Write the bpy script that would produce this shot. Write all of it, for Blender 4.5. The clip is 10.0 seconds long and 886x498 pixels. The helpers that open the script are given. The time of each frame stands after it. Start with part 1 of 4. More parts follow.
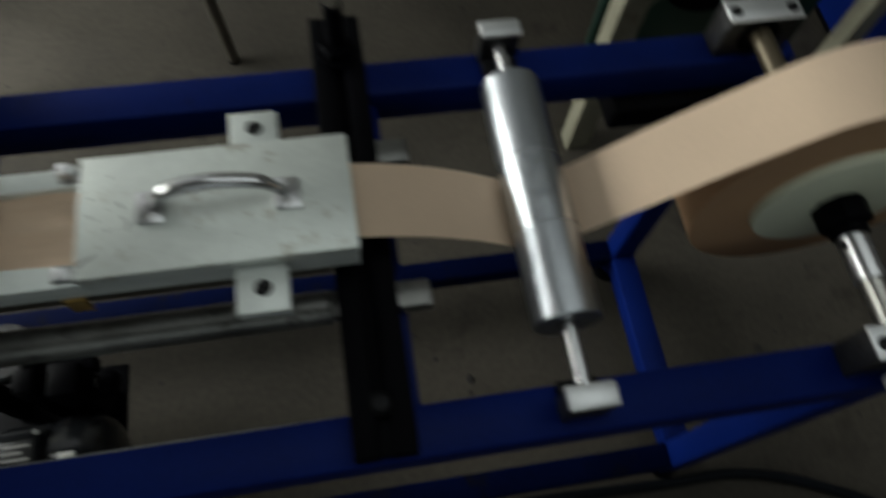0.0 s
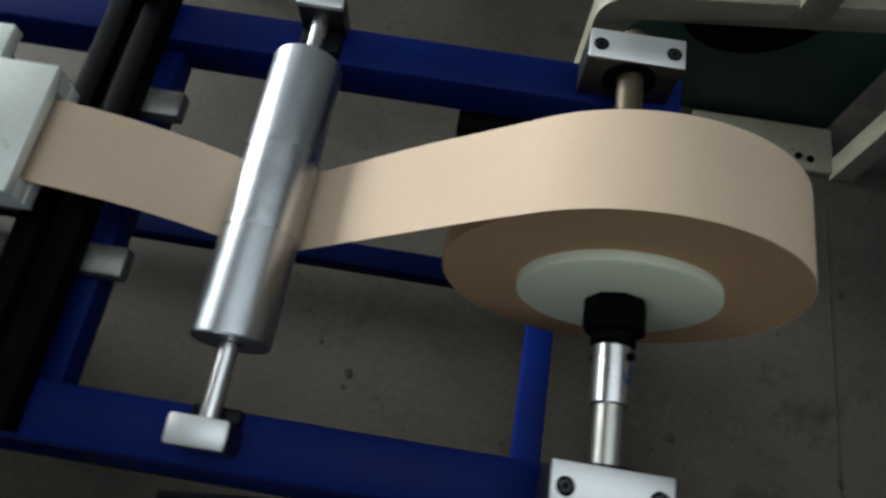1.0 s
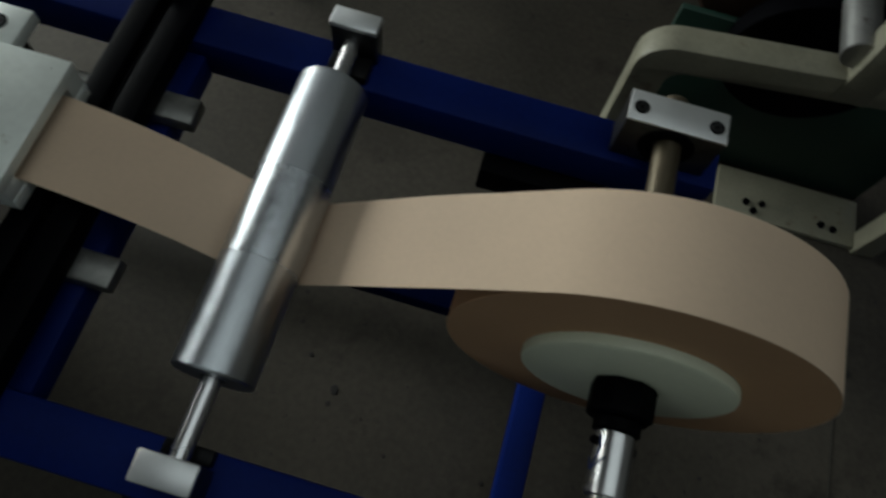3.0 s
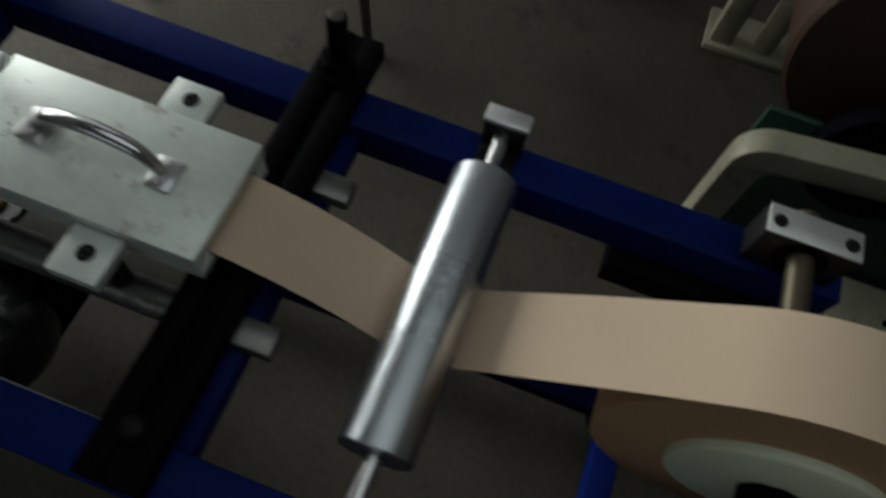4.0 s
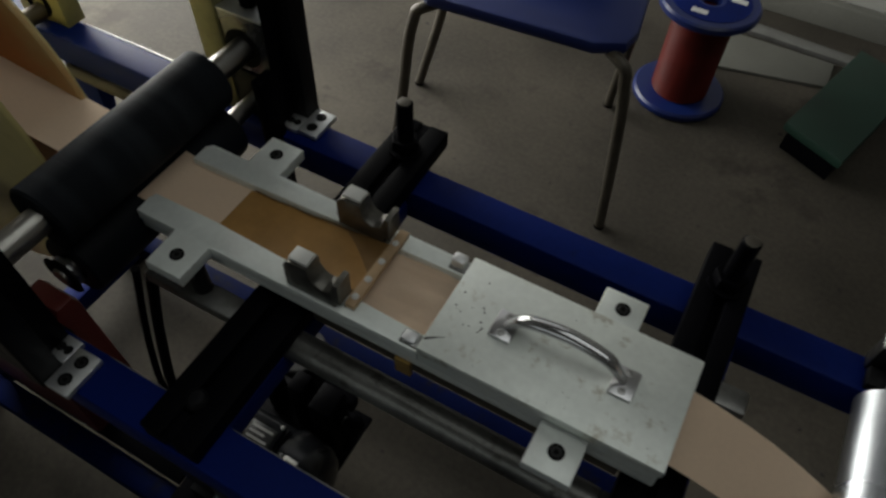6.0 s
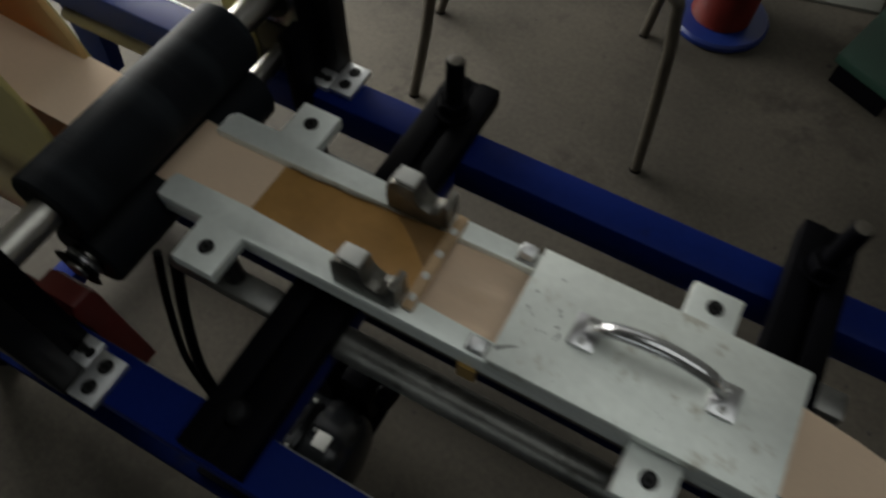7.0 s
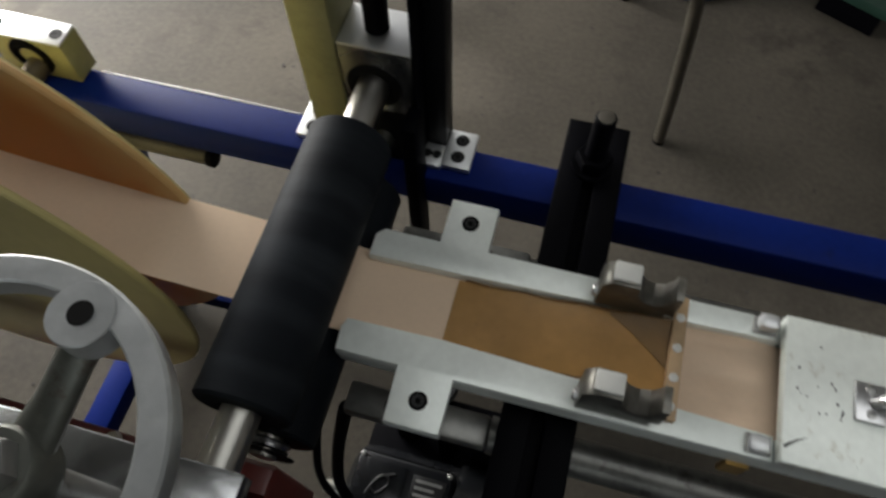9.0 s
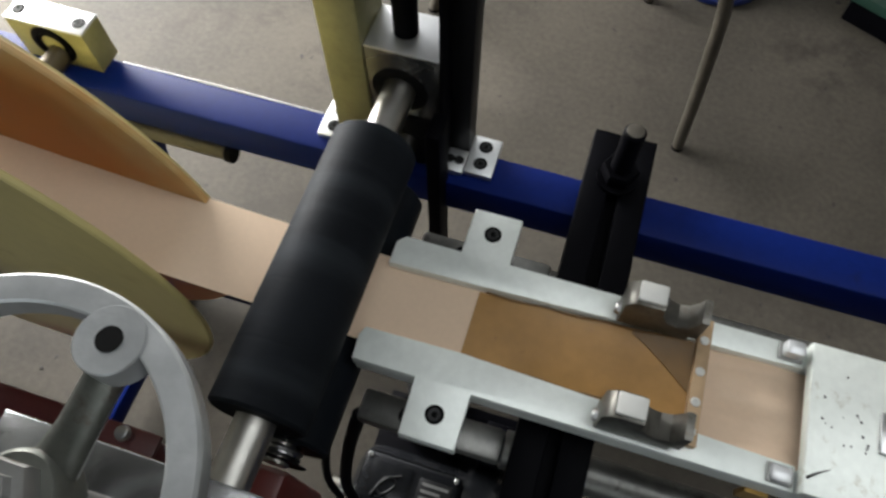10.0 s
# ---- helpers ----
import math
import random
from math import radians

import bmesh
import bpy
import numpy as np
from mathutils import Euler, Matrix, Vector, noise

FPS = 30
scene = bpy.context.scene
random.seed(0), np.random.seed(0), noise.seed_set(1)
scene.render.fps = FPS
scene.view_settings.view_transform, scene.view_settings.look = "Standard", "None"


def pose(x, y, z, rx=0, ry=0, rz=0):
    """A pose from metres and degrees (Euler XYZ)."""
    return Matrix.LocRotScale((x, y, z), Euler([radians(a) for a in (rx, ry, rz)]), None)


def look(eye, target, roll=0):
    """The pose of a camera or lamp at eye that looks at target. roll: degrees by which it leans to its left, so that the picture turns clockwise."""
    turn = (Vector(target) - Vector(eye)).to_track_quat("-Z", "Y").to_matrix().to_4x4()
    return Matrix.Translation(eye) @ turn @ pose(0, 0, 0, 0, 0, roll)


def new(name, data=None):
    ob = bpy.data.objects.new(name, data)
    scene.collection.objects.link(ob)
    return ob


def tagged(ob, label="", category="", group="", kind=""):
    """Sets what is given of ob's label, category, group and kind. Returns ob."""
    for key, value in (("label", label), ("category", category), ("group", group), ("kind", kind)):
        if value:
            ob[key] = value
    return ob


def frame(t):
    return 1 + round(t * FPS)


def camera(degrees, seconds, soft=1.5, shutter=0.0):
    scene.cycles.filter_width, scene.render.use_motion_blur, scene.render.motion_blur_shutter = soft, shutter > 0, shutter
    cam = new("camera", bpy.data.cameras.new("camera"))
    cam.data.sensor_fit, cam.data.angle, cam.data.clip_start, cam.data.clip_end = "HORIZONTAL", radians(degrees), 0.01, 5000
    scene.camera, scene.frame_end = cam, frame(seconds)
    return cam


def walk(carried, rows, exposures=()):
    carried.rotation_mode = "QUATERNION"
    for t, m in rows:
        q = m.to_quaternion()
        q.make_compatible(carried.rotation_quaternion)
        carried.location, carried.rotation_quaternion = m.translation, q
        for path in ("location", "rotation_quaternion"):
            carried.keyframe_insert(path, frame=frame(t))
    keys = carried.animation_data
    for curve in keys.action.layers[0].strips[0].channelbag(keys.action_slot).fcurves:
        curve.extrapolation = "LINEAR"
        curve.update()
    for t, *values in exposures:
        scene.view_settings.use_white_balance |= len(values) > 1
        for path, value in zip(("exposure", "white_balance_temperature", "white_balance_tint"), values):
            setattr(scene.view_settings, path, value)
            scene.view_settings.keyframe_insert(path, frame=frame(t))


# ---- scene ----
K = 0.764  # drawing units to metres: the drawing's cover plate is 0.14 wide, the real one 107 mm

cam = camera(64.9, 10.0, soft=2.65, shutter=0.7)
PATH = [
    (0, (0.3, -0.374, 1.597), (0.543, 0.448, -0.21), 8.0),
    (0.2, (0.378, -0.371, 1.567), (0.636, 0.396, -0.262), 8.6),
    (0.5, (0.568, -0.326, 1.537), (0.713, 0.468, -0.292), 7.3),
    (1, (0.734, -0.292, 1.528), (0.674, 0.471, -0.32), 4.9),
    (1.5, (0.759, -0.263, 1.506), (0.745, 0.455, -0.361), 10.0),
    (2, (0.765, -0.264, 1.507), (0.74, 0.491, -0.345), 9.8),
    (2.2, (0.758, -0.258, 1.507), (0.738, 0.509, -0.34), 11.4),
    (3.3, (0.694, -0.231, 1.515), (0.56, 0.538, -0.327), 10.2),
    (3.5, (0.673, -0.24, 1.522), (0.482, 0.549, -0.306), 8.7),
    (4, (0.566, -0.259, 1.546), (0.417, 0.629, -0.24), 12.0),
    (4.5, (0.464, -0.32, 1.59), (0.132, 0.667, -0.117), 5.7),
    (5, (0.374, -0.365, 1.61), (-0.128, 0.702, -0.006), 3.3),
    (5.5, (0.294, -0.391, 1.62), (-0.278, 0.659, 0.017), 2.5),
    (5.7, (0.253, -0.39, 1.625), (-0.308, 0.683, 0.033), 2.8),
    (6.8, (0.131, -0.325, 1.576), (-0.362, 0.624, -0.115), 1.1),
    (7, (0.091, -0.305, 1.573), (-0.366, 0.599, -0.152), 2.3),
    (7.3, (-0.032, -0.287, 1.552), (-0.37, 0.444, 0.17), -1.2),
    (7.4, (-0.074, -0.284, 1.556), (-0.401, 0.429, 0.161), -2.7),
    (7.5, (-0.114, -0.279, 1.555), (-0.48, 0.6, -0.204), -2.7),
    (7.6, (-0.14, -0.279, 1.552), (-0.408, 0.421, 0.138), -2.5),
    (8, (-0.212, -0.279, 1.546), (-0.379, 0.603, -0.242), 1.8),
    (8.5, (-0.231, -0.271, 1.55), (-0.398, 0.605, -0.24), 0.5),
    (9, (-0.228, -0.25, 1.567), (-0.493, 0.641, -0.204), -1.5),
    (9.5, (-0.243, -0.239, 1.571), (-0.56, 0.645, -0.195), -1.7),
    (10, (-0.249, -0.233, 1.566), (-0.526, 0.632, -0.216), -0.3),
]

EXPOSURES = [(0, -2.25, 6520, 3), (0.2, -1.77, 6470, 2), (0.5, -1.14, 6370, 1), (1.0, -1.52, 6120, 4), (1.5, -1.17, 6070, 3), (2.0, -1.56, 6070, 2), (2.2, -1.76, 6120, 2), (3.3, -2.87, 6380, -1), (3.5, -2.91, 6430, -2), (4.0, -2.75, 6430, 1), (4.5, -2.08, 6330, 2), (5.0, -2.19, 6500, 7), (5.5, -2.59, 6750, 7), (7.0, -2.33, 6750, 7), (7.5, -1.95, 6800, 8), (8.0, -2.04, 6750, 8), (8.5, -2.01, 6750, 8), (9.0, -1.68, 6710, 10), (9.5, -1.11, 6560, 10), (10.0, -1.04, 6510, 10)]
walk(cam, [(t, look(Vector(eye) * K, Vector(target) * K, roll)) for t, eye, target, roll in PATH], EXPOSURES)

# ---- light ----
world = bpy.data.worlds.new("sky")
scene.world = world
world.use_nodes = True
sky = world.node_tree.nodes.new("ShaderNodeTexSky")
sky.sky_type, sky.sun_disc, sky.sun_elevation, sky.sun_rotation = "NISHITA", False, radians(40), radians(-60)
back = world.node_tree.nodes["Background"]
back.inputs[1].default_value = 0.1
world.node_tree.links.new(sky.outputs[0], back.inputs[0])


def window_light(name, x, y, z, tx, ty, tz, w, h, watts, colour):
    lamp = bpy.data.lights.new(name, "AREA")
    lamp.shape, lamp.size, lamp.size_y, lamp.energy, lamp.color = "RECTANGLE", w * K, h * K, watts, colour
    ob = new(name, lamp)
    ob.matrix_world = look((x * K, y * K, z * K), (tx * K, ty * K, tz * K))
    return ob


window_light("daylight_left", -2.5, 1.35, 1.02, -0.6, 0.95, 0.3, 1.7, 2.0, 340, (1.0, 1.0, 0.985))
window_light("daylight_far", -1.5, 2.40, 2.9, -1.1, 0, 1.4, 2.4, 1.5, 16, (1.0, 1.0, 0.985))
window_light("daylight_roof", 1.5, 0.1, 4.38, 1.5, 0.1, 0, 4.2, 1.7, 72, (0.97, 1.0, 1.0))
# Unseen fill lamp, added to brighten faces turned to the near side.
window_light("near_fill", -0.7, -3.95, 2.6, -0.6, 0, 0.8, 3.4, 1.4, 34, (0.94, 1.0, 1.0))


# ---- materials ----
def material(name, colour, rough=0.5, metal=0.0, vary=0.25, scale=9.0, fine=160.0, bump=0.15, dirt=None, dirt_at=0.62, spec=0.5, coat=0.0, gloss=0.1):
    """A surface with a broad and a fine variation of colour, uneven gloss and a fine relief."""
    m = bpy.data.materials.new(name)
    m.use_nodes = True
    nt = m.node_tree
    n, link = nt.nodes, nt.links.new
    bsdf = n["Principled BSDF"]
    coord = n.new("ShaderNodeTexCoord")
    info = n.new("ShaderNodeObjectInfo")
    add = n.new("ShaderNodeVectorMath")
    add.operation = "ADD"
    link(coord.outputs["Object"], add.inputs[0])
    link(info.outputs["Random"], add.inputs[1])
    broad = n.new("ShaderNodeTexNoise")
    broad.inputs["Scale"].default_value, broad.inputs["Detail"].default_value = scale, 6
    tiny = n.new("ShaderNodeTexNoise")
    tiny.inputs["Scale"].default_value, tiny.inputs["Detail"].default_value = fine, 3
    for t in (broad, tiny):
        link(add.outputs[0], t.inputs["Vector"])
    mix = n.new("ShaderNodeMath")
    mix.operation = "MULTIPLY_ADD"
    mix.inputs[1].default_value = 0.35
    link(tiny.outputs["Fac"], mix.inputs[0])
    link(broad.outputs["Fac"], mix.inputs[2])
    ramp = n.new("ShaderNodeValToRGB")
    lo = [c * (1 - vary) for c in colour]
    hi = [min(1, c * (1 + vary)) for c in colour]
    ramp.color_ramp.elements[0].position, ramp.color_ramp.elements[0].color = 0.45, (*lo, 1)
    ramp.color_ramp.elements[1].position, ramp.color_ramp.elements[1].color = 0.9, (*hi, 1)
    link(mix.outputs[0], ramp.inputs[0])
    out = ramp.outputs[0]
    if dirt:
        patch = n.new("ShaderNodeTexNoise")
        patch.inputs["Scale"].default_value, patch.inputs["Detail"].default_value = scale * 2.3, 8
        patch.inputs["Roughness"].default_value = 0.7
        link(add.outputs[0], patch.inputs["Vector"])
        cut = n.new("ShaderNodeMapRange")
        cut.inputs[1].default_value, cut.inputs[2].default_value = dirt_at, dirt_at + 0.12
        link(patch.outputs["Fac"], cut.inputs[0])
        blend = n.new("ShaderNodeMix")
        blend.data_type = "RGBA"
        link(cut.outputs[0], blend.inputs["Factor"])
        link(out, blend.inputs["A"])
        blend.inputs["B"].default_value = (*dirt, 1)
        out = blend.outputs["Result"]
    link(out, bsdf.inputs["Base Color"])
    sheen = n.new("ShaderNodeMapRange")
    sheen.inputs[3].default_value, sheen.inputs[4].default_value = max(0.03, rough - gloss), min(1, rough + 1.2 * gloss)
    link(broad.outputs["Fac"], sheen.inputs[0])
    link(sheen.outputs[0], bsdf.inputs["Roughness"])
    bsdf.inputs["Metallic"].default_value = metal
    bsdf.inputs["Specular IOR Level"].default_value = spec
    bsdf.inputs["Coat Weight"].default_value = coat
    if bump:
        b = n.new("ShaderNodeBump")
        b.inputs["Strength"].default_value, b.inputs["Distance"].default_value = bump, 0.001
        link(tiny.outputs["Fac"], b.inputs["Height"])
        link(b.outputs[0], bsdf.inputs["Normal"])
    return m


def concrete_floor():
    """Worn grey-brown concrete: broad stains, fine grain, scattered dark oil spots and grit."""
    m = material("concrete", (0.053, 0.0465, 0.037), 0.75, vary=0.45, scale=2.6, fine=85, bump=0.5, dirt=(0.035, 0.03, 0.024), dirt_at=0.55, spec=0.25)
    nt = m.node_tree
    n, link = nt.nodes, nt.links.new
    bsdf = n["Principled BSDF"]
    base = bsdf.inputs["Base Color"].links[0].from_socket
    coord = n.new("ShaderNodeTexCoord")
    for size, radius, keep, dark in ((9.0, 0.07, 0.78, 0.12), (26.0, 0.13, 0.8, 0.14), (70.0, 0.2, 0.82, 0.2)):
        cells = n.new("ShaderNodeTexVoronoi")
        cells.inputs["Scale"].default_value = size
        warp = n.new("ShaderNodeTexNoise")
        warp.inputs["Scale"].default_value = size * 3
        shift = n.new("ShaderNodeMix")
        shift.data_type = "RGBA"
        shift.inputs["Factor"].default_value = 0.02
        link(coord.outputs["Object"], warp.inputs["Vector"])
        link(coord.outputs["Object"], shift.inputs["A"])
        link(warp.outputs["Color"], shift.inputs["B"])
        link(shift.outputs["Result"], cells.inputs["Vector"])
        near = n.new("ShaderNodeMapRange")
        near.inputs[1].default_value, near.inputs[2].default_value, near.inputs[3].default_value, near.inputs[4].default_value = radius * 0.6, radius, 1, 0
        link(cells.outputs["Distance"], near.inputs[0])
        some = n.new("ShaderNodeSeparateColor")
        link(cells.outputs["Color"], some.inputs[0])
        pick = n.new("ShaderNodeMath")
        pick.operation = "GREATER_THAN"
        pick.inputs[1].default_value = keep
        link(some.outputs[0], pick.inputs[0])
        both = n.new("ShaderNodeMath")
        both.operation = "MULTIPLY"
        link(near.outputs[0], both.inputs[0])
        link(pick.outputs[0], both.inputs[1])
        blend = n.new("ShaderNodeMix")
        blend.data_type = "RGBA"
        link(both.outputs[0], blend.inputs["Factor"])
        link(base, blend.inputs["A"])
        blend.inputs["B"].default_value = (0.05 * dark * 4, 0.045 * dark * 4, 0.04 * dark * 4, 1)
        base = blend.outputs["Result"]
    link(base, bsdf.inputs["Base Color"])
    return m


def turned(name, colour, rough, axis, metal=1.0):
    """Lathe-turned or ground metal with fine rings round its axis."""
    m = material(name, colour, rough, metal, vary=0.05, scale=14, bump=0, gloss=0.03)
    n, link = m.node_tree.nodes, m.node_tree.links.new
    coord = n.new("ShaderNodeTexCoord")
    wave = n.new("ShaderNodeTexNoise")
    stretch = n.new("ShaderNodeMapping")
    stretch.inputs["Scale"].default_value = [900 if a == axis else 6 for a in range(3)]
    link(coord.outputs["Object"], stretch.inputs[0])
    link(stretch.outputs[0], wave.inputs["Vector"])
    b = n.new("ShaderNodeBump")
    b.inputs["Strength"].default_value, b.inputs["Distance"].default_value = 0.25, 0.0004
    link(wave.outputs["Fac"], b.inputs["Height"])
    link(b.outputs[0], n["Principled BSDF"].inputs["Normal"])
    return m


def wound_paper(name, colour):
    """Kraft paper; the flat end of a roll shows fine rings of its layers."""
    m = material(name, colour, 0.72, vary=0.06, scale=8, fine=240, bump=0.12, spec=0.25)
    n, link = m.node_tree.nodes, m.node_tree.links.new
    bsdf = n["Principled BSDF"]
    coord = n.new("ShaderNodeTexCoord")
    split = n.new("ShaderNodeSeparateXYZ")
    link(coord.outputs["Object"], split.inputs[0])
    flat = n.new("ShaderNodeCombineXYZ")
    link(split.outputs[0], flat.inputs[0])
    link(split.outputs[2], flat.inputs[1])
    far = n.new("ShaderNodeVectorMath")
    far.operation = "LENGTH"
    link(flat.outputs[0], far.inputs[0])
    rings = n.new("ShaderNodeTexNoise")
    rings.noise_dimensions = "1D"
    rings.inputs["Scale"].default_value, rings.inputs["Detail"].default_value = 900, 2
    link(far.outputs["Value"], rings.inputs["W"])
    b = n.new("ShaderNodeBump")
    b.inputs["Strength"].default_value, b.inputs["Distance"].default_value = 0.4, 0.0006
    link(rings.outputs["Fac"], b.inputs["Height"])
    link(b.outputs[0], bsdf.inputs["Normal"])
    return m


BLUE = material("blue_paint", (0.002, 0.011, 0.105), 0.48, vary=0.2, scale=6, bump=0.1, dirt=(0.006, 0.009, 0.05), dirt_at=0.64, spec=0.08)
# Darker copy of the frame's blue, for shade low under the machine.
SHADED_BLUE = material("shaded_blue_paint", (0.0016, 0.0045, 0.03), 0.65, vary=0.3, scale=7, bump=0.15, dirt=(0.008, 0.008, 0.012), dirt_at=0.55, spec=0.02)
PLATE = material("stained_zinc_plate", (0.76, 0.8, 0.76), 0.42, 0.35, vary=0.12, scale=12, bump=0.08, dirt=(0.4, 0.37, 0.29), dirt_at=0.56)
ZINC = material("zinc_plate", (0.76, 0.8, 0.77), 0.42, 0.35, vary=0.1, scale=10, bump=0.08, dirt=(0.33, 0.35, 0.31), dirt_at=0.66)
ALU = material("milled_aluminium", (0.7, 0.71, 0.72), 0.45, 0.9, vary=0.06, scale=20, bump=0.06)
STEEL = material("dull_steel", (0.34, 0.34, 0.33), 0.42, 0.85, vary=0.2, scale=16, bump=0.1, dirt=(0.12, 0.1, 0.08))
CHROME = material("polished_metal", (0.55, 0.55, 0.56), 0.27, 1.0, vary=0.05, bump=0.03)
ROLLER = turned("ground_roller", (0.47, 0.495, 0.525), 0.31, 1)
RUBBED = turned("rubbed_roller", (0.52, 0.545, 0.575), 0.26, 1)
TUBING = material("dull_dirty_tube", (0.16, 0.16, 0.15), 0.42, 0.75, vary=0.4, scale=18, bump=0.2, dirt=(0.05, 0.046, 0.04), dirt_at=0.56)
FLAT = material("flattened_steel", (0.2, 0.2, 0.19), 0.4, 0.8, vary=0.3, scale=30, bump=0.15, dirt=(0.07, 0.065, 0.055), dirt_at=0.58)
RUSTY = turned("brown_oily_shaft", (0.11, 0.09, 0.06), 0.42, 1, 0.7)
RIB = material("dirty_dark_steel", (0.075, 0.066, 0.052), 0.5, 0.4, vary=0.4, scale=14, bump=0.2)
SHAFT = turned("turned_shaft", (0.42, 0.41, 0.38), 0.32, 1)
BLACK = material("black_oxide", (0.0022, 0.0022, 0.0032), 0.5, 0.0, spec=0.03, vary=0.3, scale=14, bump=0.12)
OXIDE = material("worn_black_oxide", (0.014, 0.014, 0.015), 0.4, 0.4, vary=0.3, scale=40, bump=0.1)


def scuffed_rubber():
    """Black rubber with pale rings rubbed into it by the strip."""
    m = material("scuffed_rubber", (0.008, 0.0095, 0.012), 0.62, vary=0.25, scale=12, fine=260, bump=0.15, spec=0.05)
    n, link = m.node_tree.nodes, m.node_tree.links.new
    bsdf = n["Principled BSDF"]
    base = bsdf.inputs["Base Color"].links[0].from_socket
    coord = n.new("ShaderNodeTexCoord")
    stretch = n.new("ShaderNodeMapping")
    stretch.inputs["Scale"].default_value = (4, 34, 4)
    rings = n.new("ShaderNodeTexNoise")
    rings.inputs["Scale"].default_value, rings.inputs["Detail"].default_value = 1.0, 5
    link(coord.outputs["Object"], stretch.inputs[0])
    link(stretch.outputs[0], rings.inputs["Vector"])
    cut = n.new("ShaderNodeMapRange")
    cut.inputs[1].default_value, cut.inputs[2].default_value, cut.inputs[4].default_value = 0.47, 0.7, 0.5
    link(rings.outputs["Fac"], cut.inputs[0])
    blend = n.new("ShaderNodeMix")
    blend.data_type = "RGBA"
    link(cut.outputs[0], blend.inputs["Factor"])
    link(base, blend.inputs["A"])
    blend.inputs["B"].default_value = (0.032, 0.037, 0.043, 1)
    link(blend.outputs["Result"], bsdf.inputs["Base Color"])
    return m


SCUFFED = scuffed_rubber()
RUBBER = material("black_rubber", (0.006, 0.0075, 0.01), 0.5, spec=0.08, vary=0.25, scale=12, fine=260, bump=0.15)
DARK = material("dark_steel", (0.009, 0.009, 0.01), 0.4, 0.3, spec=0.1, vary=0.3, scale=12, bump=0.1)
WORN = material("worn_cast_steel", (0.14, 0.135, 0.12), 0.38, 0.75, vary=0.35, scale=60, bump=0.3, dirt=(0.1, 0.085, 0.065), dirt_at=0.55)
# Black for the shade inside holes that are drawn as closed discs.
HOLE = material("shaded_hole", (0.004, 0.004, 0.004), 0.8, bump=0, spec=0.1)
POLISHED = material("ground_steel", (0.16, 0.16, 0.16), 0.25, 0.95, vary=0.15, scale=14, bump=0.05)
PAPER = material("kraft_paper", (0.71, 0.54, 0.395), 0.72, vary=0.06, scale=8, fine=240, bump=0.15, spec=0.25)
WOUND = wound_paper("wound_paper", (0.52, 0.32, 0.185))
FILM = material("waxed_brown_sheet", (0.34, 0.18, 0.05), 0.36, vary=0.18, scale=22, fine=120, bump=0.2, dirt=(0.24, 0.12, 0.035))
# Darker sheet colour: curled edges, and painted shade at the folded corner.
DARK_FILM = material("dark_brown_sheet", (0.16, 0.086, 0.025), 0.4, vary=0.2, scale=22, fine=120, bump=0.2)
OLIVE = material("olive_fibreboard", (0.47, 0.4, 0.17), 0.5, vary=0.14, scale=8, fine=90, bump=0.2, dirt=(0.34, 0.26, 0.1), dirt_at=0.6)
def stained_board():
    """Yellow fibreboard, soaked orange towards its middle, pale at the rim."""
    m = material("yellow_fibreboard", (0.55, 0.4, 0.18), 0.5, vary=0.16, scale=8, fine=90, bump=0.2, dirt=(0.5, 0.3, 0.1), dirt_at=0.56)
    n, link = m.node_tree.nodes, m.node_tree.links.new
    bsdf = n["Principled BSDF"]
    base = bsdf.inputs["Base Color"].links[0].from_socket
    coord = n.new("ShaderNodeTexCoord")
    flat = n.new("ShaderNodeVectorMath")
    flat.operation = "MULTIPLY"
    flat.inputs[1].default_value = (1, 0, 1)
    link(coord.outputs["Object"], flat.inputs[0])
    far = n.new("ShaderNodeVectorMath")
    far.operation = "LENGTH"
    link(flat.outputs[0], far.inputs[0])
    blot = n.new("ShaderNodeTexNoise")
    blot.inputs["Scale"].default_value, blot.inputs["Detail"].default_value = 14, 6
    link(coord.outputs["Object"], blot.inputs["Vector"])
    wobble = n.new("ShaderNodeMath")
    wobble.operation = "MULTIPLY_ADD"
    wobble.inputs[1].default_value = 0.12
    link(blot.outputs["Fac"], wobble.inputs[0])
    link(far.outputs["Value"], wobble.inputs[2])
    soak = n.new("ShaderNodeMapRange")
    soak.inputs[1].default_value, soak.inputs[2].default_value, soak.inputs[3].default_value, soak.inputs[4].default_value = 0.268, 0.335, 1, 0
    link(wobble.outputs[0], soak.inputs[0])
    blend = n.new("ShaderNodeMix")
    blend.data_type = "RGBA"
    link(soak.outputs[0], blend.inputs["Factor"])
    link(base, blend.inputs["A"])
    blend.inputs["B"].default_value = (0.58, 0.23, 0.05, 1)
    link(blend.outputs["Result"], bsdf.inputs["Base Color"])
    return m


BOARD = stained_board()
NYLON = material("white_nylon", (0.78, 0.81, 0.63), 0.45, vary=0.06, scale=12, bump=0.06)
RED = material("red_paint", (0.13, 0.016, 0.012), 0.45, vary=0.25, scale=12)
# Steel whose yellow base colour paints in the reflected reel flange.
FLANGE_TINT = material("flange_tinted_steel", (0.3, 0.28, 0.125), 0.42, 0.25, vary=0.2, scale=14, bump=0.08, dirt=(0.25, 0.22, 0.1), dirt_at=0.6)
GROUND = material("bright_ground_steel", (0.52, 0.53, 0.54), 0.2, 1.0, vary=0.2, scale=22, bump=0.06, dirt=(0.2, 0.2, 0.2), dirt_at=0.6)
